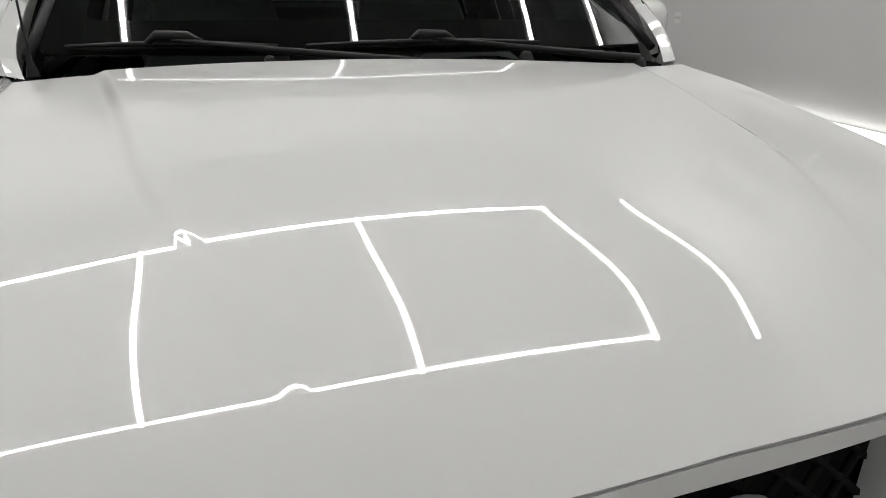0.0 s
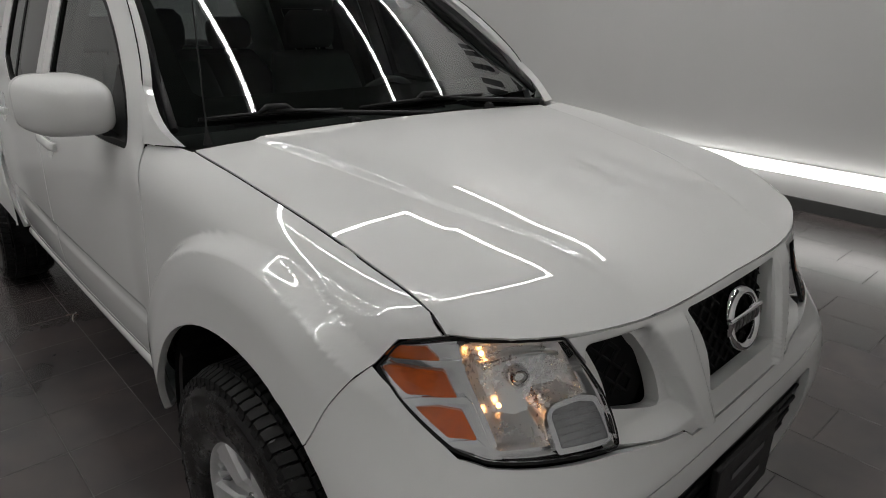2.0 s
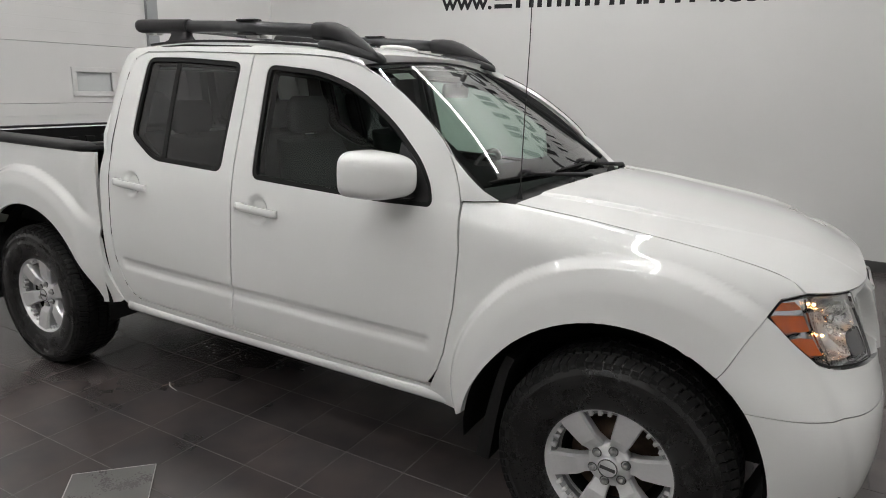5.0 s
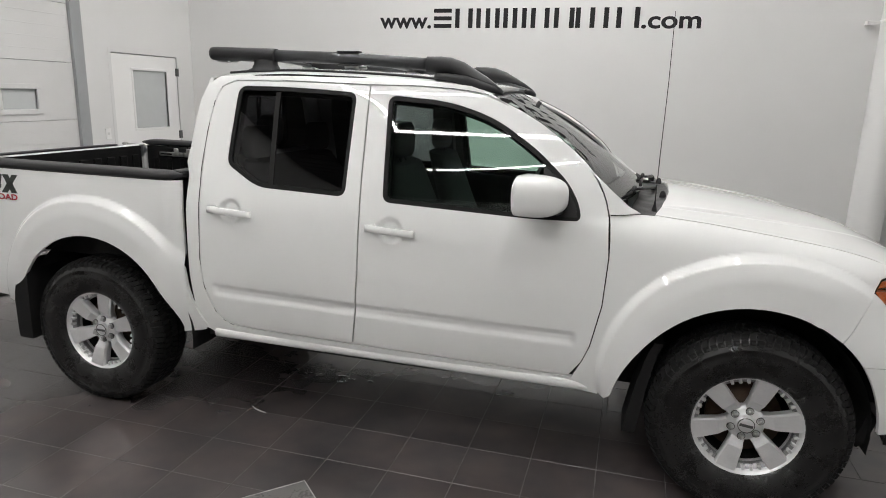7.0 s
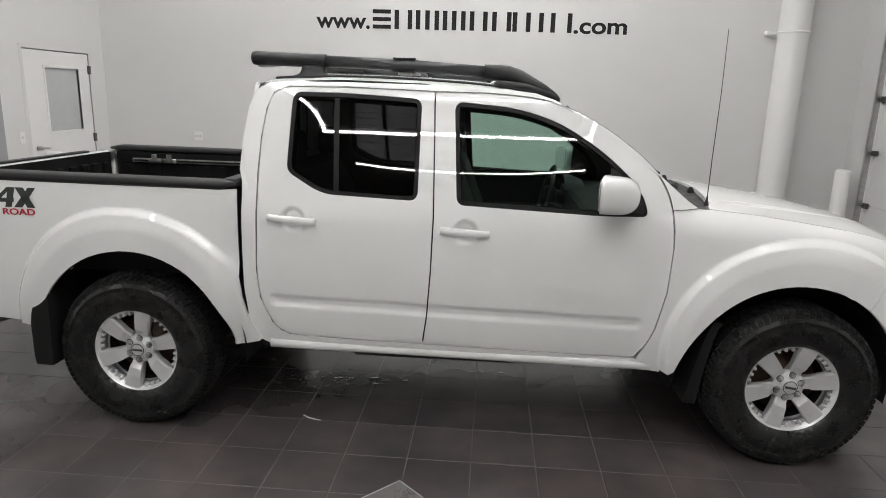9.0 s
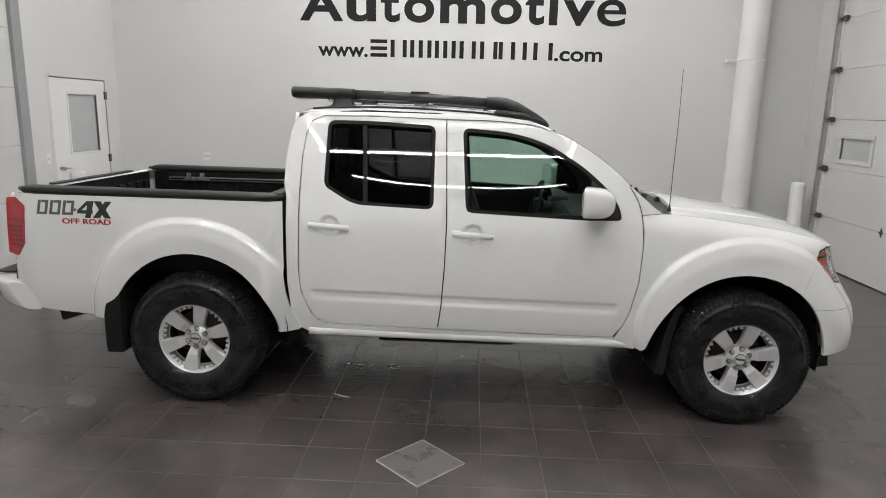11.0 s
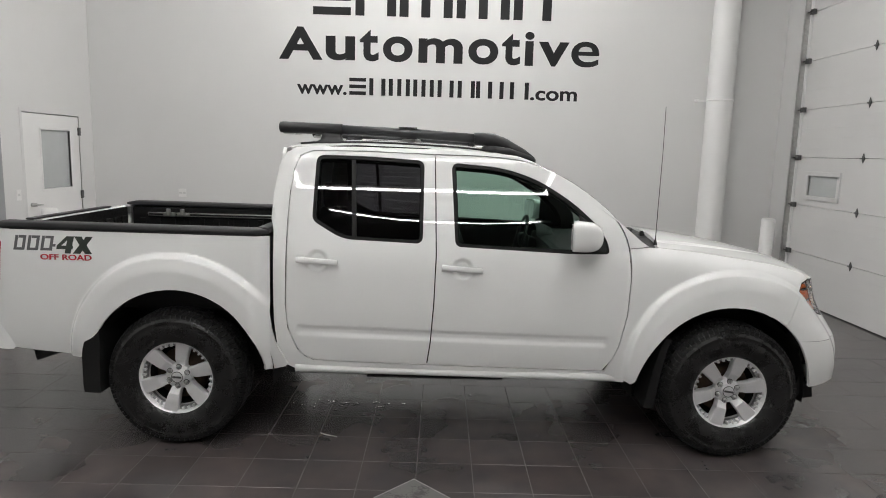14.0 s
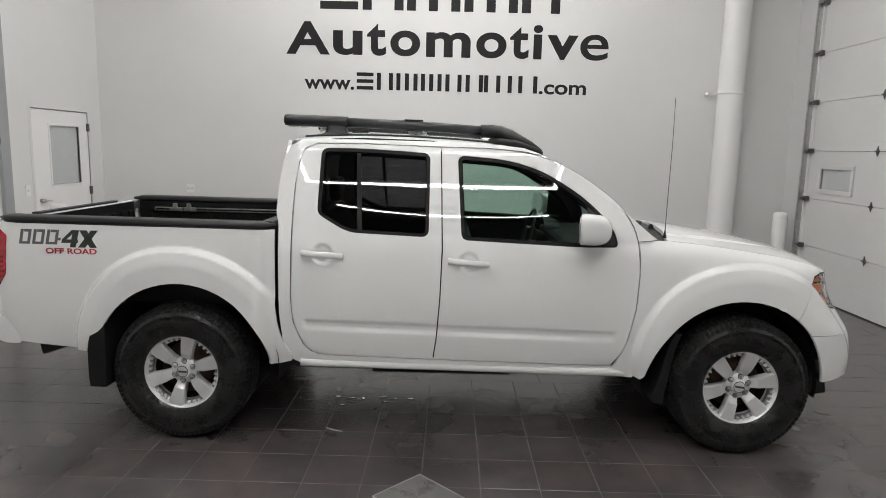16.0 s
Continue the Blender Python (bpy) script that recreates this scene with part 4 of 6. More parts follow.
def grille_mesh(name, ring, deep):
    def back(u, z):
        p = fascia_skin(u, z)
        return (p[0] - deep - 0.022, p[1], p[2])
    g = sheet(name, grow(ring, 0.012), back, M_JAMB, truck, step=0.05, depth=0.0, out=(1, 0, 0), label="black diamond mesh grille")
    ring = grow(ring, -0.012)
    ys = [nose_skin(u, z)[1] for u, z in ring]
    zs = [z for u, z in ring]
    y0, y1, z0, z1 = min(ys), max(ys), min(zs), max(zs)
    ins = lambda y, z: sum((a[1] > z) != (b[1] > z) and y < (nose_skin(*b)[1] - nose_skin(*a)[1]) * (z - a[1]) / (b[1] - a[1]) + nose_skin(*a)[1] for a, b in zip(ring, ring[1:] + ring[:1])) % 2
    bm = bmesh.new()
    p = 0.042
    for sgn in (-1, 1):
        c = -1.2
        while c < 1.2:
            run = []
            for k in range(60):
                z = z0 + (z1 - z0) * k / 59
                y = c + sgn * (z - z0) * 1.15 + 0.0
                if y0 < y < y1 and ins(y, z):
                    q = fascia_skin(ufy(y, z), z)
                    run.append((q[0] - deep, y, z))
                else:
                    if len(run) > 1:
                        add_tube(bm, [run[0], run[len(run) // 2], run[-1]], 0.0048, 4, False)
                    run = []
            if len(run) > 1:
                add_tube(bm, [run[0], run[len(run) // 2], run[-1]], 0.0048, 4, False)
            c += p * 1.15
    part("mesh_lattice", bm, M_JAMB, g)


grille_mesh("main_grille", main_gr, 0.03)
grille_mesh("side_grille", small_gr, 0.034)
grille_mesh("side_grille", mir(small_gr), 0.034)

# chrome badge of plain shapes
bd = part("badge_ring", loft([[(2.285 + 0.012 * math.cos(b) + 0.02 - 0.28 * (z - 0.928), 0.068 * math.cos(a) + 0.010 * math.sin(b) * math.cos(a), z) for b in [2 * math.pi * j / 8 for j in range(8)]
                                for z in [0.928 + (0.060 + 0.010 * math.sin(b)) * math.sin(a)]] for a in [2 * math.pi * k / 40 for k in range(41)]], True, False), M_CHROME, truck, "chrome ring badge with a crossbar")
part("badge_bar", box(2.300, 2.316, -0.085, 0.085, 0.91, 0.948, 0.005), M_CHROME, bd)
for k in range(6):
    part("badge_bar_mark", box(2.316, 2.3168, -0.064 + 0.0225 * k, -0.050 + 0.0225 * k, 0.918, 0.940), M_DKMETAL, bd)

# ---- headlamps ----
lamp_ring = fillet([lamp_tip, lamp_tl, lamp_hood, nose(-0.533, 1.030), nose(-0.463, 0.815), nose(-0.70, 0.834), nose(-0.738, 0.850)], [0.004, 0.012, 0.02, 0.006, 0.015, 0.02, 0.02])


def lamp_pt(y, z, back):
    p = skin(ufy(y, z), z)
    q = skin(ufy(y, z) + 0.002, z)
    n = Vector((-(q[1] - p[1]), q[0] - p[0], 0)).normalized()
    n = n if n.x > 0 else -n
    return Vector(p) - n * back


def headlamp(s):
    """One headlamp: s -1 the right one, 1 the left one."""
    par = part("headlamp", bmesh.new(), M_BLACK, truck, "clear headlamp with amber side reflectors and added warm glints")
    mk = lambda p: (p[0], p[1] * -s, p[2])
    f = lambda u, z: mk(skin(u, z))
    fl = {"out": (1, s * 0.5, 0)}
    sheet("lens", grow(lamp_ring, -0.005), f, G_LENS, par, step=0.03, depth=0.01, inset=0.0, **fl).visible_shadow = False
    sheet("gasket", lamp_ring, f, M_RUBBER, par, holes=[grow(lamp_ring, -0.005)], step=0.04, depth=0.008, inset=0.003, **fl)
    plate = [nose(-0.789, 0.983), nose(-0.762, 1.024), nose(-0.70, 1.036), nose(-0.676, 0.838), nose(-0.70, 0.839), nose(-0.734, 0.855)]
    sheet("side_reflector", plate, f, M_BRIGHT, par, step=0.02, depth=0.01, inset=0.016, label="silver side reflector plate", **fl)
    sheet("housing", grow(lamp_ring, -0.004), f, M_SILVER, par, step=0.02, depth=0.0, inset=0.05, label="silver reflector housing", **fl)
    # amber reflectors between chrome bars on the side
    cells = [[(-0.772, 1.022), (-0.738, 1.026), (-0.724, 0.998), (-0.786, 1.000)],
             [(-0.790, 0.985), (-0.722, 0.982), (-0.710, 0.932), (-0.770, 0.940)],
             [(-0.766, 0.922), (-0.708, 0.914), (-0.700, 0.868), (-0.736, 0.872)]]
    for c in cells:
        o = fillet([nose(y, z) for y, z in c], 0.006, 3)
        sheet("amber_reflector", o, f, M_AMBER, par, step=0.02, depth=0.02, inset=0.010, label="amber side reflector", **fl)
    for za, zb in ((0.999, 0.991), (0.934, 0.927), (0.865, 0.859)):
        o = [nose(-0.782, za), nose(-0.70, za + 0.004), nose(-0.692, zb), nose(-0.774, zb)]
        sheet("chrome_bar", o, f, M_CHROME, par, step=0.03, depth=0.025, inset=0.006, **fl)
    # divider, main bowl, indicator box
    o = [nose(-0.710, 1.030), nose(-0.698, 1.032), nose(-0.680, 0.842), nose(-0.692, 0.842)]
    sheet("chrome_divider", o, f, M_CHROME, par, step=0.03, depth=0.04, inset=0.012, **fl)
    # deep faceted reflector round the main bulb
    rim = fillet([(-0.702, 1.030), (-0.545, 1.027), (-0.503, 0.918), (-0.575, 0.910), (-0.592, 0.885), (-0.594, 0.845), (-0.686, 0.846)], [0.02, 0.02, 0.01, 0.02, 0.015, 0.006, 0.015], 4)
    rim = [a for q in zip(rim, [((u + p) / 2, (v + w) / 2) for (u, v), (p, w) in zip(rim, rim[1:] + rim[:1])]) for a in q]
    cy, cz = -0.622, 0.950
    rings = []
    for sc in (1.0, 0.985, 0.94, 0.88, 0.8, 0.7, 0.6, 0.5, 0.4, 0.3, 0.2, 0.1, 0.03):
        ring = []
        for k, (yy, zz) in enumerate(rim):
            a = math.atan2(zz - cz, yy - cy)
            dp = 0.012 + 0.062 * (1 - sc ** 1.7) + 0.012 * (sc < 0.99)
            flute = 0.0032 * math.sin(9 * a + 5 * sc) * (0.25 < sc < 0.97)
            ring.append(mk(lamp_pt(cy + (yy - cy) * sc, cz + (zz - cz) * sc, dp + flute)))
        rings.append(ring)
    part("reflector_bowl", loft(rings, True, False), M_SILVER, par, "silver fluted reflector bowl")
    c = Vector(mk(lamp_pt(-0.612, 0.952, 0.03)))
    ax = Vector((0.93, s * 0.36, 0.02)).normalized()
    up = Vector((0, 0, 1))
    sd = ax.cross(up).normalized()
    up = sd.cross(ax)
    rb = [[c + ax * d + sd * (r * math.cos(a)) + up * (r * math.sin(a)) for a in [2 * math.pi * k / 16 for k in range(16)]] for r, d in ((0.022, -0.036), (0.021, -0.01), (0.019, 0.004), (0.013, 0.010), (0.002, 0.011))]
    part("bulb_shield", loft(rb), M_CHROME, par)
    # brow above the bulb shield
    rb = [[c + ax * d + sd * (0.075 * t) + up * (h + 0.012 * (1 - t * t)) for h, d in ((0.030, -0.03), (0.034, 0.006), (0.040, 0.004), (0.036, -0.03))] for t in [-1 + 0.25 * k for k in range(9)]]
    part("reflector_brow", loft(rb), M_SILVER, par)
    # small glowing spheres added in place of warm glints on the reflector
    for yy, zz in ((-0.668, 1.000), (-0.655, 0.905)):
        q = Vector(mk(lamp_pt(yy, zz, 0.034)))
        bm = bmesh.new()
        bmesh.ops.create_uvsphere(bm, u_segments=10, v_segments=8, radius=0.005)
        bmesh.ops.translate(bm, verts=bm.verts, vec=q)
        part("parking_bulb", bm, L_GLINT, par, "small glowing sphere standing in for a warm glint", True)
    o = fillet([nose(-0.582, 0.905), nose(-0.518, 0.912), nose(-0.486, 0.905), nose(-0.472, 0.832), nose(-0.578, 0.838)], [0.03, 0.01, 0.01, 0.01, 0.005])
    sheet("indicator_frame", grow(o, 0.006), f, M_CHROME, par, holes=[grow(o, -0.003)], step=0.03, depth=0.02, inset=0.012, **fl)
    sheet("indicator_lens", o, f, M_INDIC, par, step=0.03, depth=0.01, inset=0.018, **fl)
    for k in range(6):
        z = 0.843 + 0.0115 * k
        o2 = [nose(-0.572, z), nose(-0.482, z), nose(-0.482, z + 0.005), nose(-0.572, z + 0.005)]
        sheet("indicator_rib", o2, f, M_INDIC, par, step=0.0, depth=0.004, inset=0.0135, **fl)
    return par


headlamp(-1)
headlamp(1)

# ---- cab ----
top_line = [(-0.137, 1.709), (0.116, 1.708), (0.323, 1.693), (0.462, 1.660), (0.667, 1.561), (0.87, 1.410), (0.953, 1.297), (0.985, 1.20)]
fd = (spline(top_line, 5) + [(0.998, 1.036), (0.987, 0.829), (0.95, 0.643), (0.92, 0.563), (0.872, 0.492), (0.855, 0.486)]
      + [(0.36, 0.492), (-0.155, 0.499), (-0.137, 0.636), (-0.122, 0.868), (-0.115, 1.14), (-0.126, 1.45)])
rd = ([(-0.144, 1.709), (-0.133, 1.45), (-0.122, 1.14), (-0.129, 0.868), (-0.144, 0.636), (-0.162, 0.499), (-0.684, 0.506), (-0.80, 0.511)]
      + spline([(-0.822, 0.513), (-0.868, 0.535), (-0.907, 0.577), (-0.961, 0.703), (-0.975, 0.844), (-0.972, 1.0), (-0.971, 1.18), (-0.970, 1.315), (-0.966, 1.48), (-0.95, 1.612), (-0.922, 1.685), (-0.855, 1.715)], 3)
      + [(-0.577, 1.718), (-0.3, 1.714)])
fw = fillet([(-0.034, 1.661), (0.255, 1.640), (0.461, 1.578), (0.666, 1.450), (0.801, 1.328), (0.851, 1.248), (0.866, 1.186), (0.665, 1.182), (-0.003, 1.206)],
            [0.035, 0.1, 0.12, 0.12, 0.1, 0.06, 0.02, 0.05, 0.03])
rw = fillet([(-0.823, 1.686), (-0.575, 1.687), (-0.210, 1.669), (-0.206, 1.217), (-0.63, 1.231), (-0.69, 1.25), (-0.828, 1.328)],
            [0.035, 0.2, 0.035, 0.035, 0.07, 0.06, 0.03])


fw, rw = grow(fw, 0.009), grow(rw, 0.009)


def cab_skin(x, z):
    return (x, -(side_y(x, z) if z < 1.16 else side_y(x, z) * (1 - ease(1.16, 1.22, z)) + (cab_y(z) - 0.010 * x * x * ease(1.5, 1.2, z)) * ease(1.16, 1.22, z)), z)


def door(name, ring, win, s, tint, label):
    """A side door; s 1 the right one, -1 the left one."""
    f = lambda u, z: (lambda p: (p[0], p[1] * s, p[2]))(cab_skin(u, z))
    o = {"out": (0, -s, 0)}
    d = sheet(name, ring, f, M_PAINT, truck, holes=[win], step=0.0105, depth=0.02, label=label, **o)
    sheet("window_seal", grow(win, -0.0005), f, M_RUBBER, d, holes=[grow(win, -0.019)], step=0.05, depth=0.014, inset=0.003, label="black rubber window frame", **o)
    g = sheet("window_glass", grow(win, -0.02), f, tint, d, step=0.05, depth=0.0, inset=0.011, **o)
    sheet("inner_frame", grow(win, 0.012), f, M_JAMB, d, holes=[grow(win, -0.026)], step=0.06, depth=0.03, inset=0.02, **o)
    sheet("door_trim", [(u, z) for u, z in ring], f, M_DASH, d, holes=[grow(win, 0.01)], step=0.08, depth=0.0, inset=0.055, **o)
    return d


def handle(d, x, z, s):
    """Pull handle over its dish, the lock cylinder end to the rear."""
    def hp(u, v, out_):
        p = cab_skin(x + u, z + v)
        base = cab_y(z + v) - 0.006
        return (p[0], -(base + out_) * s, p[2])
    rings = []
    L = 0.117
    for k in range(17):
        t = -1 + 2 * k / 16
        w = 0.0165 * (1 - 0.10 * abs(t) ** 6)
        lift = 0.009 + 0.013 * (1 - t ** 6)
        th = 0.009
        rings.append([hp(L * t, w * a - 0.006 * t, lift + th * b) for a, b in ((-1, -0.6), (-1, 0.3), (-0.8, 0.85), (0, 1), (0.8, 0.85), (1, 0.3), (1, -0.6), (0.6, -1), (-0.6, -1))])
    part("door_handle", loft(rings), M_PAINT, d, "white pull handle over a round dish")
    r2 = []
    for k in range(5):
        u = -L + 0.047 * k / 4 - 0.002
        r2.append([hp(u, 0.0185 * a + 0.005, 0.010 + 0.012 * b) for a, b in ((-1, -0.6), (-0.85, 0.7), (0, 1), (0.85, 0.7), (1, -0.6))])
    part("lock_cover", loft(r2), M_PAINT, d)


for s in (1, -1):
    a = door("front_door", fd, fw, s, G_CLEAR, "white front door with lightly tinted window")
    handle(a, *HANDLES[1], s)
    b = door("rear_door", rd, rw, s, G_DARK, "white rear door with dark privacy glass")
    handle(b, *HANDLES[0], s)
    f = lambda u, z: (lambda p: (p[0], p[1] * s, p[2]))(cab_skin(u, z))
    sheet("window_divider", [(-0.628, 1.672), (-0.604, 1.672), (-0.578, 1.236), (-0.604, 1.236)], f, M_RUBBER, b, step=0.06, depth=0.012, inset=0.008, out=(0, -s, 0))
    # black sail panel under the mirror
    sail = fillet([(0.70, 1.40), (0.80, 1.312), (0.846, 1.245), (0.858, 1.194), (0.70, 1.19)], 0.012)
    sheet("mirror_sail", sail, f, M_BLACK, a, step=0.05, depth=0.012, inset=0.002, out=(0, -s, 0))
    # door mirror
    def mirror_ring(t):
        """t from 0 at the glass to 1 at the rounded front."""
        k = (1 - t ** 4.2) ** 0.42
        w, h = 0.105 * k, 0.083 * k
        cx, cy, cz = 0.64 + 0.175 * t, -0.925 + 0.035 * t, 1.291 - 0.012 * t
        return [(cx + 0.25 * p - 0.1 * q * 0, (cy + p) * s, cz + q) for p, q in [(w * math.copysign(abs(math.cos(g)) ** 0.54, math.cos(g)), h * math.copysign(abs(math.sin(g)) ** 0.54, math.sin(g))) for g in [2 * math.pi * j / 32 for j in range(32)]]]
    mr = part("door_mirror", loft([mirror_ring(t) for t in (0, 0.1, 0.25, 0.42, 0.58, 0.7, 0.8, 0.87, 0.92, 0.955, 0.98, 0.992, 0.998, 0.9997)]), M_PAINT, a, "white door mirror shell")
    part("mirror_glass", loft([[(x - 0.002 + dx, (y - (-0.925 * s)) * 0.88 + (-0.925 * s), (z - 1.291) * 0.86 + 1.291) for x, y, z in mirror_ring(0)] for dx in (0.0, -0.004)]), M_CHROME, mr, "mirror glass")
    bm = loft([[(x + 0.02, y * s, z) for x, y in ((0.66, yy - 0.01), (0.76, yy - 0.01), (0.78, yy + 0.03), (0.68, yy + 0.03))] for yy, z in ((-0.86, 1.255), (-0.86, 1.225), (-0.835, 1.205), (-0.80, 1.195), (-0.79, 1.19))], True, True, False)
    part("mirror_arm", bm, M_BLACK, mr, "black mirror arm")

# cab side frame round the doors
inner = [(0.991, 1.213), (0.991, 1.20), (0.959, 1.30), (0.876, 1.415), (0.673, 1.567), (0.465, 1.667), (0.325, 1.700), (0.116, 1.715), (-0.14, 1.716), (-0.577, 1.725), (-0.857, 1.722), (-0.928, 1.690),
         (-0.957, 1.613), (-0.973, 1.48), (-0.977, 1.315), (-0.978, 1.18), (-0.979, 1.0), (-0.982, 0.844), (-0.968, 0.70), (-0.914, 0.571), (-0.870, 0.527), (-0.822, 0.506), (-0.684, 0.499), (-0.16, 0.492), (0.36, 0.485), (0.86, 0.478)]
outer = [(0.96, 0.47), (1.0, 0.445), (1.0, 0.42), (0.36, 0.423), (-0.34, 0.433), (-0.93, 0.448), (-0.985, 0.475), (-1.03, 0.60), (-1.046, 0.75), (-1.05, 1.15), (-1.058, 1.26), (-1.076, 1.33), (-1.072, 1.47), (-1.052, 1.62), (-1.016, 1.70), (-0.95, 1.738),
         (-0.8, 1.748), (-0.5, 1.754), (-0.14, 1.748), (0.2, 1.733), (0.34, 1.718), (0.43, 1.690), (0.50, 1.650), (0.677, 1.527), (0.858, 1.407), (0.987, 1.312), (1.06, 1.252), (1.112, 1.220)]
sheet("cab_side", spline(inner[:8], 3)[:-1] + inner[7:] + outer, pillar_skin, M_PAINT, truck, step=0.025, depth=0.03, mirror=truck)
# thin black tubes in the door gaps, added as the shade of the shut lines
for s in (-1, 1):
    loop = spline(inner[1:8], 4)[:-1] + spline(inner[7:22], 3)
    part("door_seal", tube([(x, s * (-pillar_skin(x, z)[1] - 0.0025), z) for x, z in loop], 0.002, 6), M_JAMB, truck, "thin black line that darkens the door gap like shade")
# rolled lower edge of the sill
for s in (-1, 1):
    rings = []
    for k in range(30):
        x = -0.93 + 1.93 * k / 29
        z = 0.452 - 0.010 * (x + 0.93) / 1.93
        rings.append([(x, s * (0.806 + 0.014 * math.cos(a)), z + 0.024 * math.sin(a)) for a in [2 * math.pi * j / 10 for j in range(10)]])
    part("sill_roll", loft(rings), M_PAINT, truck)

# roof
ro = [(-1.05, -0.50), (-1.0, -0.575), (-0.85, -0.60), (-0.5, -0.612), (0.0, -0.612), (0.25, -0.608), (0.37, -0.598), (0.395, -0.55), (0.43, -0.3), (0.45, 0)]
ro = ro + [(x, -y) for x, y in ro[::-1]][1:]
sheet("roof", ro, roof_skin, M_PAINT, truck, step=0.04, depth=0.03, out=(0, 0, 1))
for s in (-1, 1):
    part("roof_drip_strip", tube([(x, s * 0.613, roof_skin(x, 0.60)[2] - 0.002) for x in (-0.95, -0.6, -0.2, 0.1, 0.3)], 0.006, 6), M_RUBBER, truck)
# cab back with its window
def back_skin(y, z):
    a = abs(y) / 0.8
    return (-1.062 - 0.043 * ease(1.2, 1.32, z) + 0.035 * ((z - 1.2) / 0.5) ** 2 * (1 if z > 1.2 else 0) + 0.035 * a ** 4, y * (1 - 0.2 * ease(1.2, 1.75, z)), z)


bwin = fillet([(-0.6, 1.32), (0.6, 1.32), (0.55, 1.64), (-0.55, 1.64)], 0.05)
sheet("cab_back", fillet([(-0.8, 0.6), (0.8, 0.6), (0.8, 1.2), (0.74, 1.735), (-0.74, 1.735), (-0.8, 1.2)], 0.05), back_skin, M_PAINT, truck, holes=[bwin], step=0.06, depth=0.02, out=(-1, 0, 0))
sheet("rear_glass", grow(bwin, 0.005), back_skin, G_DARK, truck, step=0.1, depth=0, inset=0.006, out=(-1, 0, 0))

# windscreen with its black border, cowl, wipers
ws = fillet([(-0.725, 0.0), (0.725, 0.0), (0.725, 0.97), (-0.725, 0.97)], 0.03)
sheet("windscreen", ws, screen_skin, G_WIND, truck, step=0.05, depth=0.006, out=(1, 0, 0.8), label="windscreen with white stock sticker")
hole = fillet([(-0.655, 0.13), (0.655, 0.13), (0.685, 0.955), (-0.685, 0.955)], 0.05)
sheet("windscreen_border", ws, screen_skin, M_JAMB, truck, holes=[hole], step=0.06, depth=0.004, inset=0.006, out=(1, 0, 0.8))
for s in (-1, 1):
    pts = [screen_skin(s * 0.735, v) for v in (-0.03, 0.1, 0.25, 0.4, 0.55, 0.7, 0.85, 0.98)]
    part("screen_moulding", tube([(x, y, z + 0.004) for x, y, z in pts], 0.011, 8), M_BLACK, truck, "black windscreen side moulding")
part("screen_moulding", tube([(p[0], p[1], p[2] + 0.003) for p in [screen_skin(y, 0.985) for y in (-0.73, -0.5, -0.25, 0, 0.25, 0.5, 0.73)]], 0.005, 8), M_BLACK, truck)
cow = [(1.03, -0.72), (1.07, -0.55), (1.105, -0.25), (1.115, 0)]
cowf = [(1.262, 0), (1.254, -0.25), (1.236, -0.5), (1.21, -0.70), (1.185, -0.742), (1.12, -0.748), (1.07, -0.735)]
cr = cow + [(x, -y) for x, y in cow[::-1]][1:] + [(x, -y) for x, y in cowf[::-1]] + cowf[1:]


def cowl_skin(x, y):
    t = ease(1.06, 1.25, x)
    return (x, y, 1.234 - 0.042 * ease(0.2, 0.75, abs(y)) - 0.020 * math.sin(math.pi * t) + 0.004 * math.sin(60 * y) * 0.2)


sheet("cowl_panel", cr, cowl_skin, M_BLACK, truck, step=0.04, depth=0.03, out=(0, 0, 1), label="black plastic cowl panel")


def wiper(py, ya, yb):
    """A wiper from its pivot on the cowl to the blade lying low on the glass."""
    pv = Vector((1.185, py, 1.224))
    w = part("wiper_arm", bmesh.new(), M_BLACK, truck, "black wiper arm and blade")
    bm = lathe([(0.001, 0.014), (0.012, 0.012), (0.018, 0.0), (0.02, -0.02)], 16, axis="z")
    bmesh.ops.translate(bm, verts=bm.verts, vec=pv)
    part("pivot_cap", bm, M_BLACK, w)
    pa, pb = Vector(screen_skin(ya, 0.012)), Vector(screen_skin(yb, 0.012))
    nrm = Vector((0.5, 0, 0.85))
    mid = Vector(screen_skin((ya + yb) / 2, 0.014))
    q = pv.lerp(mid, 0.6) + nrm * 0.016
    part("arm", tube([pv + Vector((0, 0, 0.010)), pv.lerp(q, 0.5) + nrm * 0.006, q, mid + nrm * 0.022], [0.011, 0.009, 0.007, 0.005], 8), M_BLACK, w)
    part("blade", tube([pa + nrm * 0.008, pa.lerp(mid, 0.5) + nrm * 0.012, mid + nrm * 0.014, mid.lerp(pb, 0.5) + nrm * 0.012, pb + nrm * 0.008], [0.003, 0.005, 0.007, 0.005, 0.003], 8), M_BLACK, w)
    part("blade_bridge", tube([mid + Vector((0, -0.05, 0.012)), mid + Vector((0.008, -0.03, 0.028)), mid + Vector((0.008, 0.03, 0.026)), mid + Vector((0, 0.06, 0.012))], [0.006, 0.010, 0.010, 0.005], 8), M_BLACK, w)
    part("wiper_rubber", tube([pa + nrm * 0.002, mid + nrm * 0.004, pb + nrm * 0.002], 0.003, 6), M_RUBBER, w)


wiper(0.05, -0.67, -0.25)
wiper(0.60, -0.19, 0.375)
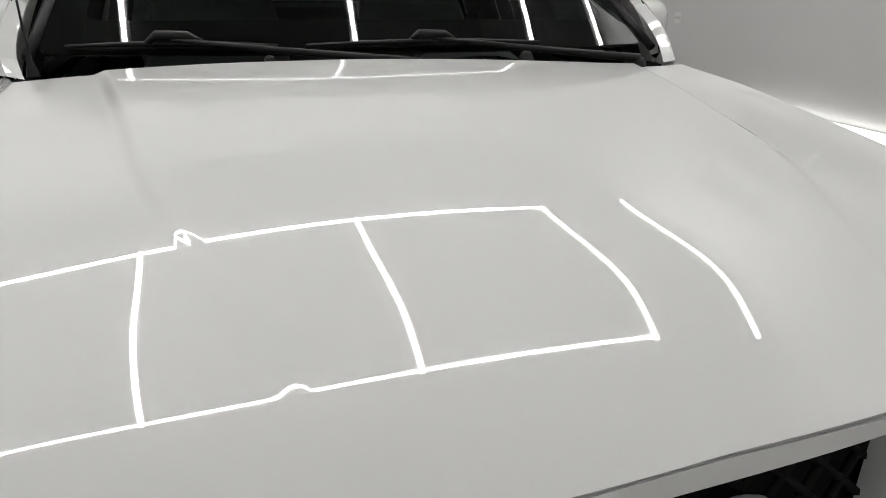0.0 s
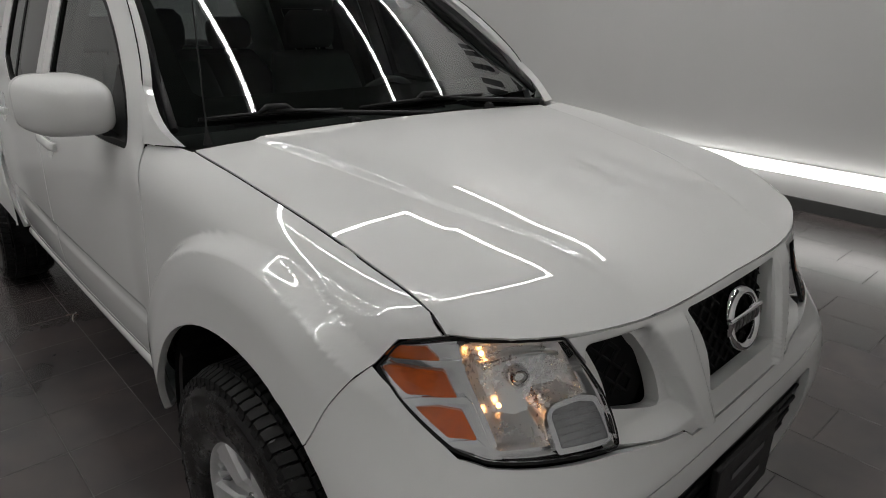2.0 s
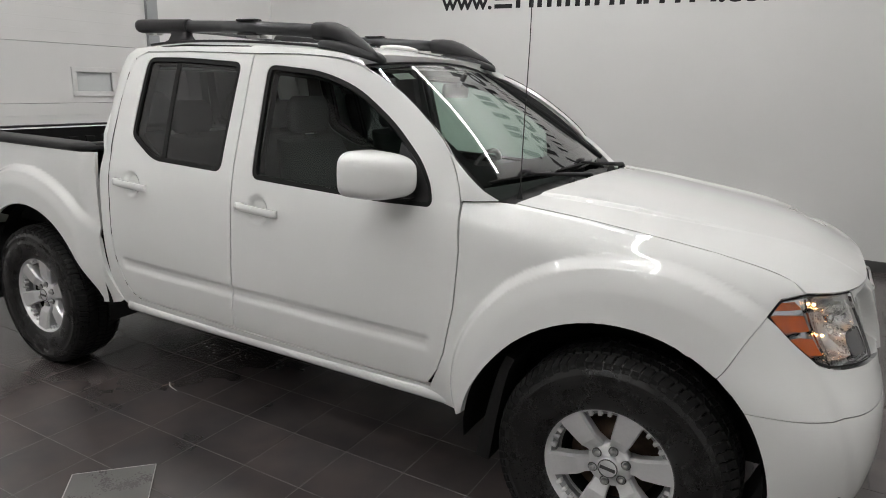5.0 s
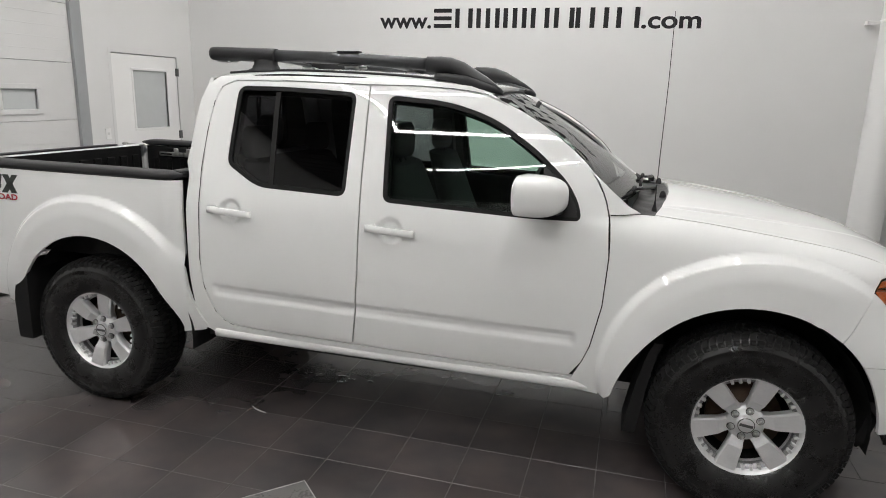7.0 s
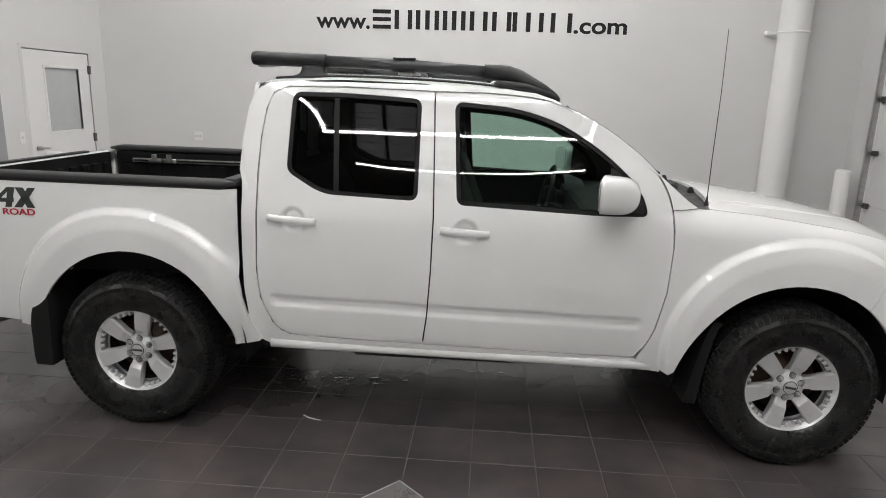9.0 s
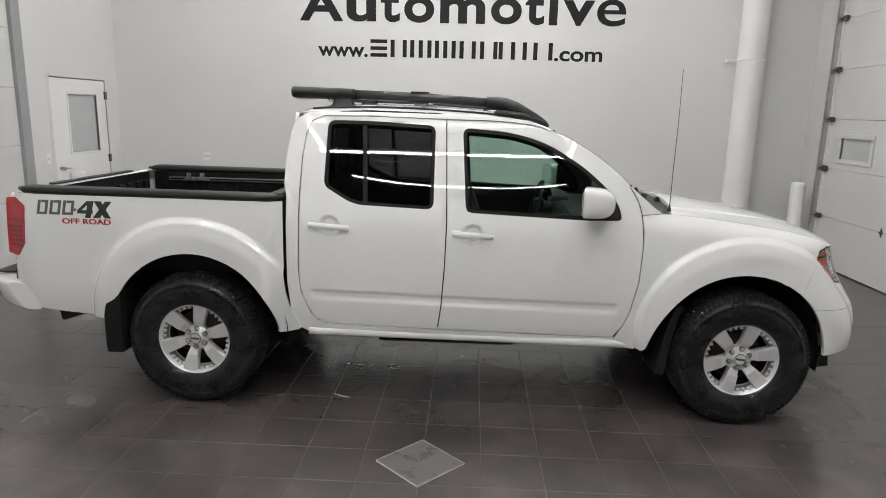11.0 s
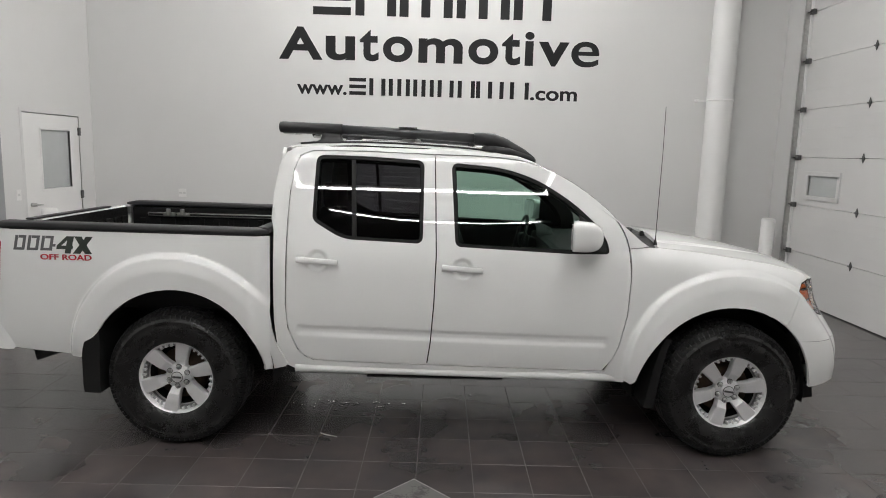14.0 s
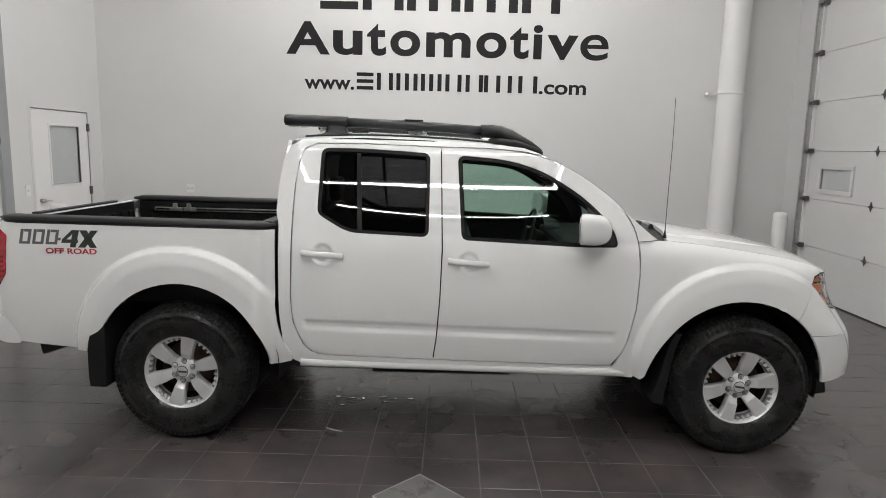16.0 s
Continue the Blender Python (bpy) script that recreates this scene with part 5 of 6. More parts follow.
for y in (-0.275, 0.285):
    bm = loft([[(1.214 + dx * k, y + dy * k, 1.226 + h) for dx, dy in ((-0.016, -0.014), (0.016, -0.014), (0.016, 0.014), (-0.016, 0.014))] for h, k in ((0, 1), (0.014, 0.9), (0.028, 0.6), (0.032, 0.3))], True, True, False)
    part("washer_nozzle", bm, M_BLACK, truck, "black washer nozzle")
# antenna
an = part("antenna", tube([(1.165, -0.705, 1.24), (1.166, -0.705, 1.45), (1.17, -0.705, 1.75), (1.168, -0.705, 2.02)], [0.0022, 0.002, 0.0017, 0.0014], 6), M_BLACK, truck, "thin black whip antenna")
bm = lathe([(0.012, 0.0), (0.010, 0.012), (0.005, 0.03), (0.003, 0.045)], 12, axis="z")
bmesh.ops.translate(bm, verts=bm.verts, vec=(1.165, -0.705, 1.225))
part("antenna_base", bm, M_BLACK, an)
# stock sticker and mirror on the glass
sheet("stock_sticker", [(-0.55, 0.845), (-0.43, 0.845), (-0.43, 0.905), (-0.55, 0.905)], screen_skin, M_PAPER, truck, step=0.05, depth=0.001, inset=0.008, out=(1, 0, 0.8), label="white sticker with dark bars")

# ---- cabin ----
bm = box(0.62, 1.06, -0.70, 0.70, 0.85, 1.16, 0.06, 3)
part("dashboard", bm, M_DASH, truck, "dark plastic dashboard")
part("dash_hood", loft([[(x, 0.37 + 0.17 * math.cos(g), 1.15 + h * max(0, math.sin(g))) for g in [math.pi * j / 12 for j in range(13)]] for x, h in ((0.72, 0.05), (0.66, 0.075), (0.60, 0.08))], False, False), M_DASH, truck)
part("headliner", box(-0.95, 0.36, -0.55, 0.55, 1.685, 1.70, 0.005), M_LINER, truck)
part("cabin_floor", box(-0.98, 1.0, -0.72, 0.72, 0.46, 0.52), M_DASH, truck)
part("console", box(-0.25, 0.62, -0.12, 0.12, 0.52, 0.86, 0.03), M_DASH, truck)
stw = [[(0.50 + 0.45 * (0.185 + 0.016 * math.cos(b)) * math.sin(a) * 0.9 * -1 * -0.6 + 0.016 * math.sin(b) * -0.8, 0.37 + (0.185 + 0.016 * math.cos(b)) * math.cos(a), 1.11 + (0.185 + 0.016 * math.cos(b)) * math.sin(a) * 0.88) for b in [2 * math.pi * j / 8 for j in range(8)]] for a in [2 * math.pi * k / 36 for k in range(37)]]
sw = part("steering_wheel", loft(stw, True, False), M_DASH, truck, "dark steering wheel")
part("wheel_hub", box(0.49, 0.56, 0.30, 0.44, 1.05, 1.15, 0.02), M_DASH, sw)
for y0, y1 in ((0.19, 0.31), (0.43, 0.55)):
    part("wheel_spoke", box(0.50, 0.52, y0, y1, 1.085, 1.12, 0.008), M_DASH, sw)
part("steering_column", tube([(0.54, 0.37, 1.09), (0.75, 0.37, 1.0)], 0.05, 12), M_DASH, truck)


def seat(x, y, w, rear=False):
    s = part("rear_bench" if rear else "front_seat", box(x - 0.05, x + 0.48, y - w / 2, y + w / 2, 0.72, 0.90, 0.05, 3), M_SEAT, truck, "dark cloth seat with headrest")
    rings = []
    for t in [k / 8 for k in range(9)]:
        ww = w / 2 * (1 - 0.22 * t ** 3)
        th = 0.075 * (1 - 0.35 * t)
        cx, cz = x - 0.02 - 0.17 * t, 0.84 + (0.50 if not rear else 0.46) * t
        rings.append([(cx + th * q, y + ww * p, cz + 0.25 * th * -q) for p, q in rounded(2, 2, 4.0, 20)])
    part("backrest", loft(rings), M_SEAT, s)
    for hy in ((y,) if not rear else (y - w * 0.28, y + w * 0.28)):
        hx, hz = x - 0.20, (1.45 if not rear else 1.40)
        hr = [[(hx + 0.045 * q * k + 0.0, hy + 0.13 * p * k, hz + dz) for p, q in rounded(2, 2, 3.5, 20)] for k, dz in ((0.75, -0.085), (0.95, -0.06), (1.0, 0), (0.95, 0.055), (0.7, 0.085))]
        part("headrest", loft(hr), M_SEAT, s)
        for d in (-0.04, 0.04):
            part("headrest_post", tube([(hx + 0.02, hy + d, hz - 0.15), (hx, hy + d, hz - 0.07)], 0.006, 6), M_DKMETAL, s)


seat(0.12, -0.37, 0.52)
seat(0.12, 0.37, 0.52)
seat(-0.72, 0.0, 1.25, True)
rm = part("rear_view_mirror", box(0.50, 0.53, -0.12, 0.12, 1.545, 1.61, 0.02, 3), M_DASH, truck, "cabin mirror on the windscreen")
part("mirror_stem", tube([(0.525, 0, 1.60), (0.565, 0, 1.655)], 0.012, 8), M_DASH, rm)
for s in (-1, 1):
    part("b_pillar_trim", loft([[(-0.20, s * y0, z), (-0.08, s * y0, z), (-0.08, s * (y0 - 0.06), z), (-0.20, s * (y0 - 0.06), z)] for z, y0 in ((0.55, 0.76), (1.15, 0.76), (1.45, 0.68), (1.68, 0.60))], True, True, False), M_DASH, truck)

# ---- bed ----
bed_front = [(-1.066, 1.232), (-1.066, 0.80), (-1.058, 0.70), (-1.038, 0.615), (-1.005, 0.545), (-0.968, 0.482)]
bed_out = (bed_front + [(-0.985, 0.462), (-1.06, 0.445), (-1.095, 0.447)] + [AR(a) for a in range(6, 172, 6)] + [(-2.085, 0.50), (-2.134, 0.512), (-2.40, 0.535), (-2.575, 0.555), (-2.60, 0.62), (-2.63, 0.74),
           (-2.65, 0.86), (-2.592, 0.938), (-2.570, 1.170), (-2.64, 1.218), (-2.645, 1.238)])
sheet("bed_side", bed_out, bed_skin, M_PAINT, truck, step=0.0105, depth=0.02, mirror=truck)
for s in (-1, 1):
    f = lambda u, z: (lambda p: (p[0], p[1] * -s, p[2]))(bed_skin(u, z))
    o = {"out": (0, s, 0)}
    # rail cap
    rings = []
    for k in range(25):
        x = -2.635 + 1.56 * k / 24
        e = 1 - 0.6 * (max(0.0, abs(k - 12) - 11.0)) ** 2
        z = 1.259 - 0.008 * k / 24
        yy = abs(bed_skin(x, 1.24)[1]) - 0.058
        rings.append([(x, s * (yy + 0.068 * p * e), z + 0.0225 * q * e) for p, q in rounded(2, 2, 3.2, 20)])
    part("bed_rail_cap", loft(rings), M_RACK, truck, "black plastic bed rail cap")
    # tail lamp wrapping the corner
    tl = fillet([(-2.566, 1.166), (-2.640, 1.214), (-2.70, 1.205), (-2.715, 0.88), (-2.655, 0.862), (-2.588, 0.942)], 0.012)
    tb = part("tail_lamp", bmesh.new(), M_RED, truck, "red tail lamp with ribbed lower half")
    sheet("tail_lens", tl, f, M_RED, tb, step=0.03, depth=0.03, inset=-0.004, **o)
    for k in range(5):
        z = 0.925 + 0.028 * k
        sheet("tail_rib", [(-2.598, z), (-2.69, z), (-2.69, z + 0.012), (-2.598, z + 0.012)], f, M_RED2, tb, step=0.05, depth=0.004, inset=-0.008, **o)
    sheet("tail_band", [(-2.58, 1.075), (-2.695, 1.075), (-2.695, 1.082), (-2.58, 1.082)], f, M_RED2, tb, step=0.05, depth=0.004, inset=-0.0075, **o)
    # corner filler behind the lamp
    part("bed_corner", box(-2.70, -2.60, *sorted((s * 0.72, s * 0.815)), 0.62, 1.23, 0.02), M_PAINT, truck)
    # inner wall of the bed
    iw = part("bed_inner_wall", box(-2.58, -1.12, *sorted((s * 0.74, s * 0.77)), 0.80, 1.235), M_BED, truck)
    for k in range(12):
        x = -2.52 + 0.118 * k
        part("liner_rib", box(x, x + 0.045, *sorted((s * 0.728, s * 0.742)), 0.82, 1.15, 0.006), M_BED, iw)
    # utility track with cleats
    ut = part("utility_track", box(-2.45, -1.2, *sorted((s * 0.712, s * 0.728)), 1.165, 1.195, 0.003), M_STEEL, truck, "aluminium utility track in the bed")
    part("track_slot", box(-2.44, -1.21, *sorted((s * 0.7105, s * 0.7125)), 1.174, 1.186), M_JAMB, ut)
    for x in (-2.27, -2.16):
        bm = box(x - 0.05, x + 0.05, *sorted((s * 0.69, s * 0.711)), 1.165, 1.198, 0.006)
        add_box(bm, x - 0.018, x + 0.018, *sorted((s * 0.672, s * 0.69)), 1.172, 1.23, 0.006)
        part("track_cleat", bm, M_STEEL, ut, "silver tie-down cleat")
part("bed_floor", box(-2.6, -1.12, -0.76, 0.76, 0.78, 0.81), M_BED, truck)
bm = box(-1.15, -1.11, -0.77, 0.77, 0.80, 1.235)
fwl = part("bed_front_wall", bm, M_BED, truck, "black ribbed bed liner")
for k in range(11):
    part("liner_rib", box(-1.165, -1.15, -0.70 + 0.13 * k, -0.63 + 0.13 * k, 0.82, 1.17, 0.006), M_BED, fwl)
part("bed_front_rail", box(-1.16, -1.085, -0.80, 0.80, 1.232, 1.275, 0.015), M_RACK, truck)
tg = part("tailgate", box(-2.675, -2.615, -0.715, 0.715, 0.74, 1.245, 0.012), M_PAINT, truck, "white tailgate with black top cap, closed")
part("tailgate_cap", box(-2.67, -2.618, -0.48, 0.48, 1.245, 1.257, 0.005), M_RACK, tg)
bm = box(-2.615, -2.605, -0.70, 0.70, 0.80, 1.235)
tln = part("tailgate_liner", bm, M_BED, truck)
for k in range(11):
    part("liner_rib", box(-2.605, -2.59, -0.66 + 0.125 * k, -0.59 + 0.125 * k, 0.83, 1.17, 0.006), M_BED, tln)
for s in (-1, 1):
    bm = box(-2.65, -2.58, *sorted((s * 0.70, s * 0.725)), 1.18, 1.245, 0.004)
    part("tailgate_latch", bm, M_STEEL, tg)

# rear bumper, exhaust, hitch
rings = []
for k in range(41):
    t = -1 + 2 * k / 40
    y = 0.865 * math.copysign(abs(t) ** 0.8, t)
    x = -2.84 + 0.215 * abs(t) ** 7
    wd = 0.10 * (1 - 0.35 * abs(t) ** 10)
    rings.append([(x + wd * p - 0.05 * q * abs(t) ** 6, y, 0.632 + 0.082 * q - 0.012 * abs(t) ** 8) for p, q in rounded(2, 2, 4, 16)])
rbm = part("rear_bumper", loft(rings), M_PAINT, truck, "white rear bumper with black step pad")
part("step_pad", box(-2.92, -2.72, -0.70, 0.70, 0.718, 0.728, 0.004), M_BLACK, rbm)
for s in (-1, 1):
    part("bumper_filler", box(-2.72, -2.60, *sorted((s * 0.60, s * 0.80)), 0.66, 0.78, 0.02), M_BLACK, truck)
bm = tube([(-2.1, -0.56, 0.51), (-2.34, -0.64, 0.508), (-2.49, -0.75, 0.474)], [0.03, 0.037, 0.040], 18, False)
add_tube(bm, [(-2.49, -0.75, 0.474), (-2.38, -0.68, 0.496)], [0.036, 0.033], 18, False)
ex = part("exhaust_tip", bm, M_EXHAUST, truck, "dark exhaust tip")
part("exhaust_hanger", box(-2.56, -2.48, -0.66, -0.60, 0.49, 0.53, 0.01), M_JAMB, truck)

# mud flaps
for x, z1, z0, cx in ((1.10, 0.70, 0.285, 1), (-2.07, 0.745, 0.31, -1)):
    for s in (-1, 1):
        rings = []
        for k in range(11):
            t = k / 10
            z = z1 + (z0 - z1) * t
            if cx == 1:
                x0 = 1.215 - 0.10 * t ** 0.7
                x1 = x0 + 0.035 + 0.02 * t
            else:
                x0 = -2.065 - 0.055 * min(1, t * 2.2) + 0.02 * max(0, t - 0.9) * 10 * 0.3
                x1 = -2.01 - 0.01 * t
            yo = 0.872 if cx == 1 else 0.924
            rings.append([(x0, s * (yo - 0.006), z), (x1, s * yo, z), (x1 + 0.005, s * 0.66, z), (x0, s * 0.66, z)])
        part("mud_flap", loft(rings, True, True, False), M_JAMB, truck, "black mud flap")
# decals on the bed side
dec = part("side_decal", bmesh.new(), M_GREYINK, truck, "grey, black and red stripes and lettering decal")


def on_side(o, m):
    sheet("decal_bar", o, bed_skin, m, dec, step=0.0, depth=0.0, inset=-0.0015)


x = -2.492
for w in (0.062, 0.064, 0.066):
    for dx in (0, w - 0.017):
        on_side([(x + dx, 1.122), (x + dx + 0.017, 1.122), (x + dx + 0.031, 1.205), (x + dx + 0.014, 1.205)], M_GREYINK)
    on_side([(x + 0.030, 1.190), (x + w + 0.010, 1.190), (x + w + 0.013, 1.205), (x + 0.033, 1.205)], M_GREYINK)
    on_side([(x + 0.016, 1.122), (x + w - 0.016, 1.122), (x + w - 0.013, 1.136), (x + 0.019, 1.136)], M_GREYINK)
    x += w + 0.012
on_side([(-2.274, 1.145), (-2.256, 1.145), (-2.253, 1.160), (-2.271, 1.160)], M_GREYINK)
on_side([(-2.252, 1.132), (-2.160, 1.132), (-2.156, 1.152), (-2.248, 1.152)], M_GREENINK)
on_side([(-2.205, 1.108), (-2.172, 1.108), (-2.150, 1.205), (-2.185, 1.205)], M_GREENINK)
on_side([(-2.248, 1.152), (-2.222, 1.152), (-2.165, 1.205), (-2.192, 1.205)], M_GREENINK)
on_side([(-2.160, 1.108), (-2.118, 1.108), (-2.045, 1.205), (-2.084, 1.205)], M_GREENINK)
on_side([(-2.092, 1.108), (-2.052, 1.108), (-2.108, 1.205), (-2.150, 1.205)], M_GREENINK)
words("decal_letters", "OFF ROAD", 0.043, pose(-2.342, -bed_low(1.095) - 0.003, 1.072, 90, 0, 0), M_REDINK, dec, depth=0.0006, width=0.288, bold=0.001)

# ---- wheels ----
def make_wheel():
    """Wheel about the origin, its face towards negative y."""
    w = part("wheel", bmesh.new(), M_TYRE, truck, "six-spoke silver alloy wheel with all-terrain tyre")
    R = 0.398
    # tyre carcass: (radius, y), outer side at -0.135
    pr = [(0.206, -0.085), (0.212, -0.105), (0.222, -0.116), (0.25, -0.127), (0.285, -0.134), (0.315, -0.134), (0.335, -0.129), (0.337, -0.131), (0.342, -0.128), (0.362, -0.120), (0.378, -0.110), (0.384, -0.098), (0.387, -0.06), (0.388, 0.0)]
    pr = pr + [(r, -y) for r, y in pr[::-1]][1:]
    ty = part("tyre", lathe(pr, 72), M_TYRE, w, "black all-terrain tyre")
    bm = bmesh.new()
    n = 80
    for k in range(n):
        for row, (ya, yb, off, r0, r1) in enumerate(((-0.122, -0.080, 0.0, 0.374, R - 0.003), (-0.076, -0.029, 0.5, 0.388, R), (-0.025, 0.025, 0.2, 0.388, R), (0.029, 0.076, 0.6, 0.388, R), (0.080, 0.122, 0.1, 0.374, R - 0.003))):
            a0 = 2 * math.pi * (k + off) / n
            a1 = a0 + 2 * math.pi / n * 0.9
            sk = 0.25 * 2 * math.pi / n * (1 if row % 2 else -1)
            vs = []
            for r, e in ((r0, 0.0), (r1, 0.003)):
                for yy, aa, sg in ((ya, a0, 1), (yb, a0 + sk, -1), (yb, a1 + sk, -1), (ya, a1, 1)):
                    da = (0.006 if aa in (a0, a0 + sk) else -0.006) * (1 if e else 0)
                    ry = r
                    if row == 0 and sg == 1 or row == 4 and sg == -1:
                        ry = r - 0.016 if e else r - 0.02
                    vs.append(bm.verts.new((ry * math.cos(aa + da), yy + sg * e, ry * math.sin(aa + da))))
            for f in ((0, 3, 2, 1), (4, 5, 6, 7), (0, 1, 5, 4), (1, 2, 6, 5), (2, 3, 7, 6), (3, 0, 4, 7)):
                bm.faces.new([vs[i] for i in f])
        # shoulder lugs reaching down the sidewall
        a0 = 2 * math.pi * k / n
        a1 = a0 + 2 * math.pi / n * (0.66 if k % 2 else 0.5)
        for sgn in (-1, 1):
            rl = 0.354 if k % 2 else 0.362
            vs = [bm.verts.new((r * math.cos(a), sgn * y, r * math.sin(a))) for r, y in ((rl, 0.1235), (rl + 0.002, 0.1255), (0.379, 0.1128), (0.386, 0.1005)) for a in (a0, a1)]
            for i in range(3):
                bm.faces.new((vs[2 * i], vs[2 * i + 1], vs[2 * i + 3], vs[2 * i + 2]))
            bm.faces.new((vs[0], vs[2], vs[4], vs[6]))
            bm.faces.new((vs[1], vs[7], vs[5], vs[3]))
    bmesh.ops.recalc_face_normals(bm, faces=bm.faces)
    part("tread", bm, M_RUBBER, ty, "blocky tread")
    # raised marks on the sidewall: plain bars
    for c, cnt in ((75, 8), (195, 7), (310, 8)):
        for j in range(cnt):
            a = math.radians(c + 6.2 * j)
            bm = bmesh.new()
            pts = [(r, a + da) for r, da in ((0.270, -0.032), (0.298, -0.032), (0.298, -0.012), (0.270, -0.012))]
            q0 = [bm.verts.new((r * math.cos(t), -0.1295, r * math.sin(t))) for r, t in pts]
            q1 = [bm.verts.new((r * math.cos(t), -0.1325 - 0.0025 * ((r - 0.27) / 0.028), r * math.sin(t))) for r, t in pts]
            bm.faces.new(q1)
            for i in range(4):
                bm.faces.new((q0[i], q0[(i + 1) % 4], q1[(i + 1) % 4], q1[i]))
            bmesh.ops.recalc_face_normals(bm, faces=bm.faces)
            part("sidewall_mark", bm, M_TYRE, ty)
    # rim: lip, well and barrel
    rim = part("rim", lathe([(0.205, -0.088), (0.2215, -0.098), (0.2225, -0.104), (0.219, -0.108), (0.212, -0.106), (0.206, -0.098), (0.200, -0.085), (0.192, -0.06), (0.180, -0.04), (0.178, 0.09), (0.21, 0.10)], 72), M_ALLOY, w, "silver alloy rim")
    part("brake_disc", lathe([(0.001, -0.005), (0.15, -0.005), (0.15, 0.015), (0.001, 0.015)], 40), M_RUST, w, "rusty brown brake disc")
    # near-black lining stands in for the shade deep inside the barrel
    part("barrel_shade", lathe([(0.178, -0.035), (0.174, 0.085), (0.001, 0.085)], 48), M_JAMB, rim)
    # spokes
    for k in range(6):
        a = math.radians(20 + 60 * k)
        ca, sa = math.cos(a), math.sin(a)
        sec = []
        for r, hw, yf in ((0.058, 0.030, -0.064), (0.085, 0.030, -0.076), (0.105, 0.034, -0.089), (0.15, 0.0395, -0.095), (0.195, 0.0445, -0.098), (0.2105, 0.046, -0.099)):
            ring = []
            for p, q in ((-1, 0.012), (-0.86, 0.0), (0.86, 0.0), (1, 0.012), (0.9, 0.05), (-0.9, 0.05)):
                t = hw * p
                ring.append((r * ca - t * sa, yf + q, r * sa + t * ca))
            sec.append(ring)
        part("spoke", loft(sec, True, True, False), M_ALLOY, rim, "wide flat silver spoke")
        # stepped pocket with studs between the spokes
        b = math.radians(50 + 60 * k)
        for j in (-1, 0, 1):
            c = b + j * 0.165
            bm = box(-0.013, 0.010, -0.014, 0.02, -0.0065, 0.0065, 0.003)
            bmesh.ops.rotate(bm, verts=bm.verts, cent=(0, 0, 0), matrix=Matrix.Rotation(-c, 3, "Y"))
            bmesh.ops.translate(bm, verts=bm.verts, vec=(0.196 * math.cos(c), -0.076, 0.196 * math.sin(c)))
            part("rim_stud", bm, M_ALLOY, rim)
        sec = [[(r * math.cos(b + t), y, r * math.sin(b + t)) for r, y in ((0.203, -0.085), (0.183, -0.068), (0.183, -0.045), (0.203, -0.045))] for t in [math.radians(-17 + 34 * i / 10) for i in range(11)]]
        part("rim_step", loft(sec, True, True, False), M_ALLOYDK, rim)
    part("hub_face", lathe([(0.076, -0.035), (0.078, -0.055), (0.074, -0.066), (0.062, -0.072), (0.040, -0.074), (0.038, -0.078)], 48), M_ALLOY, rim)
    cap = part("hub_cap", lathe([(0.038, -0.07), (0.038, -0.086), (0.035, -0.090), (0.022, -0.092), (0.0005, -0.093)], 32), M_ALLOY, rim, "hub cap with a round emblem")
    part("cap_ring", lathe([(0.030, -0.0905), (0.030, -0.0925), (0.033, -0.0925), (0.0335, -0.090)], 32), M_DKMETAL, cap)
    bm = box(-0.026, 0.026, -0.0945, -0.092, -0.006, 0.006, 0.001)
    part("cap_mark", bm, M_DKMETAL, cap)
    for k in range(6):
        a = math.radians(27 + 60 * k)
        bm = lathe([(0.0165, -0.058), (0.0165, -0.074), (0.0135, -0.0755)], 14)
        bmesh.ops.translate(bm, verts=bm.verts, vec=(0.0575 * math.cos(a), 0, 0.0575 * math.sin(a)))
        part("nut_recess", bm, M_DKMETAL, rim)
        bm = lathe([(0.0105, -0.06), (0.0105, -0.084), (0.0085, -0.089), (0.0005, -0.090)], 6)
        bmesh.ops.translate(bm, verts=bm.verts, vec=(0.0575 * math.cos(a), 0, 0.0575 * math.sin(a)))
        part("lug_nut", bm, M_STEEL, rim, "grey steel lug nut")
    return w


wheel = make_wheel()
wheel.matrix_basis = pose(1.6, -0.785, 0.398, 0, 7, 0)
copy_thing(wheel, pose(-1.6, -0.785, 0.398, 0, 2, 0))
copy_thing(wheel, pose(1.6, 0.785, 0.398, 0, 12, 180))
copy_thing(wheel, pose(-1.6, 0.785, 0.398, 0, 30, 180))

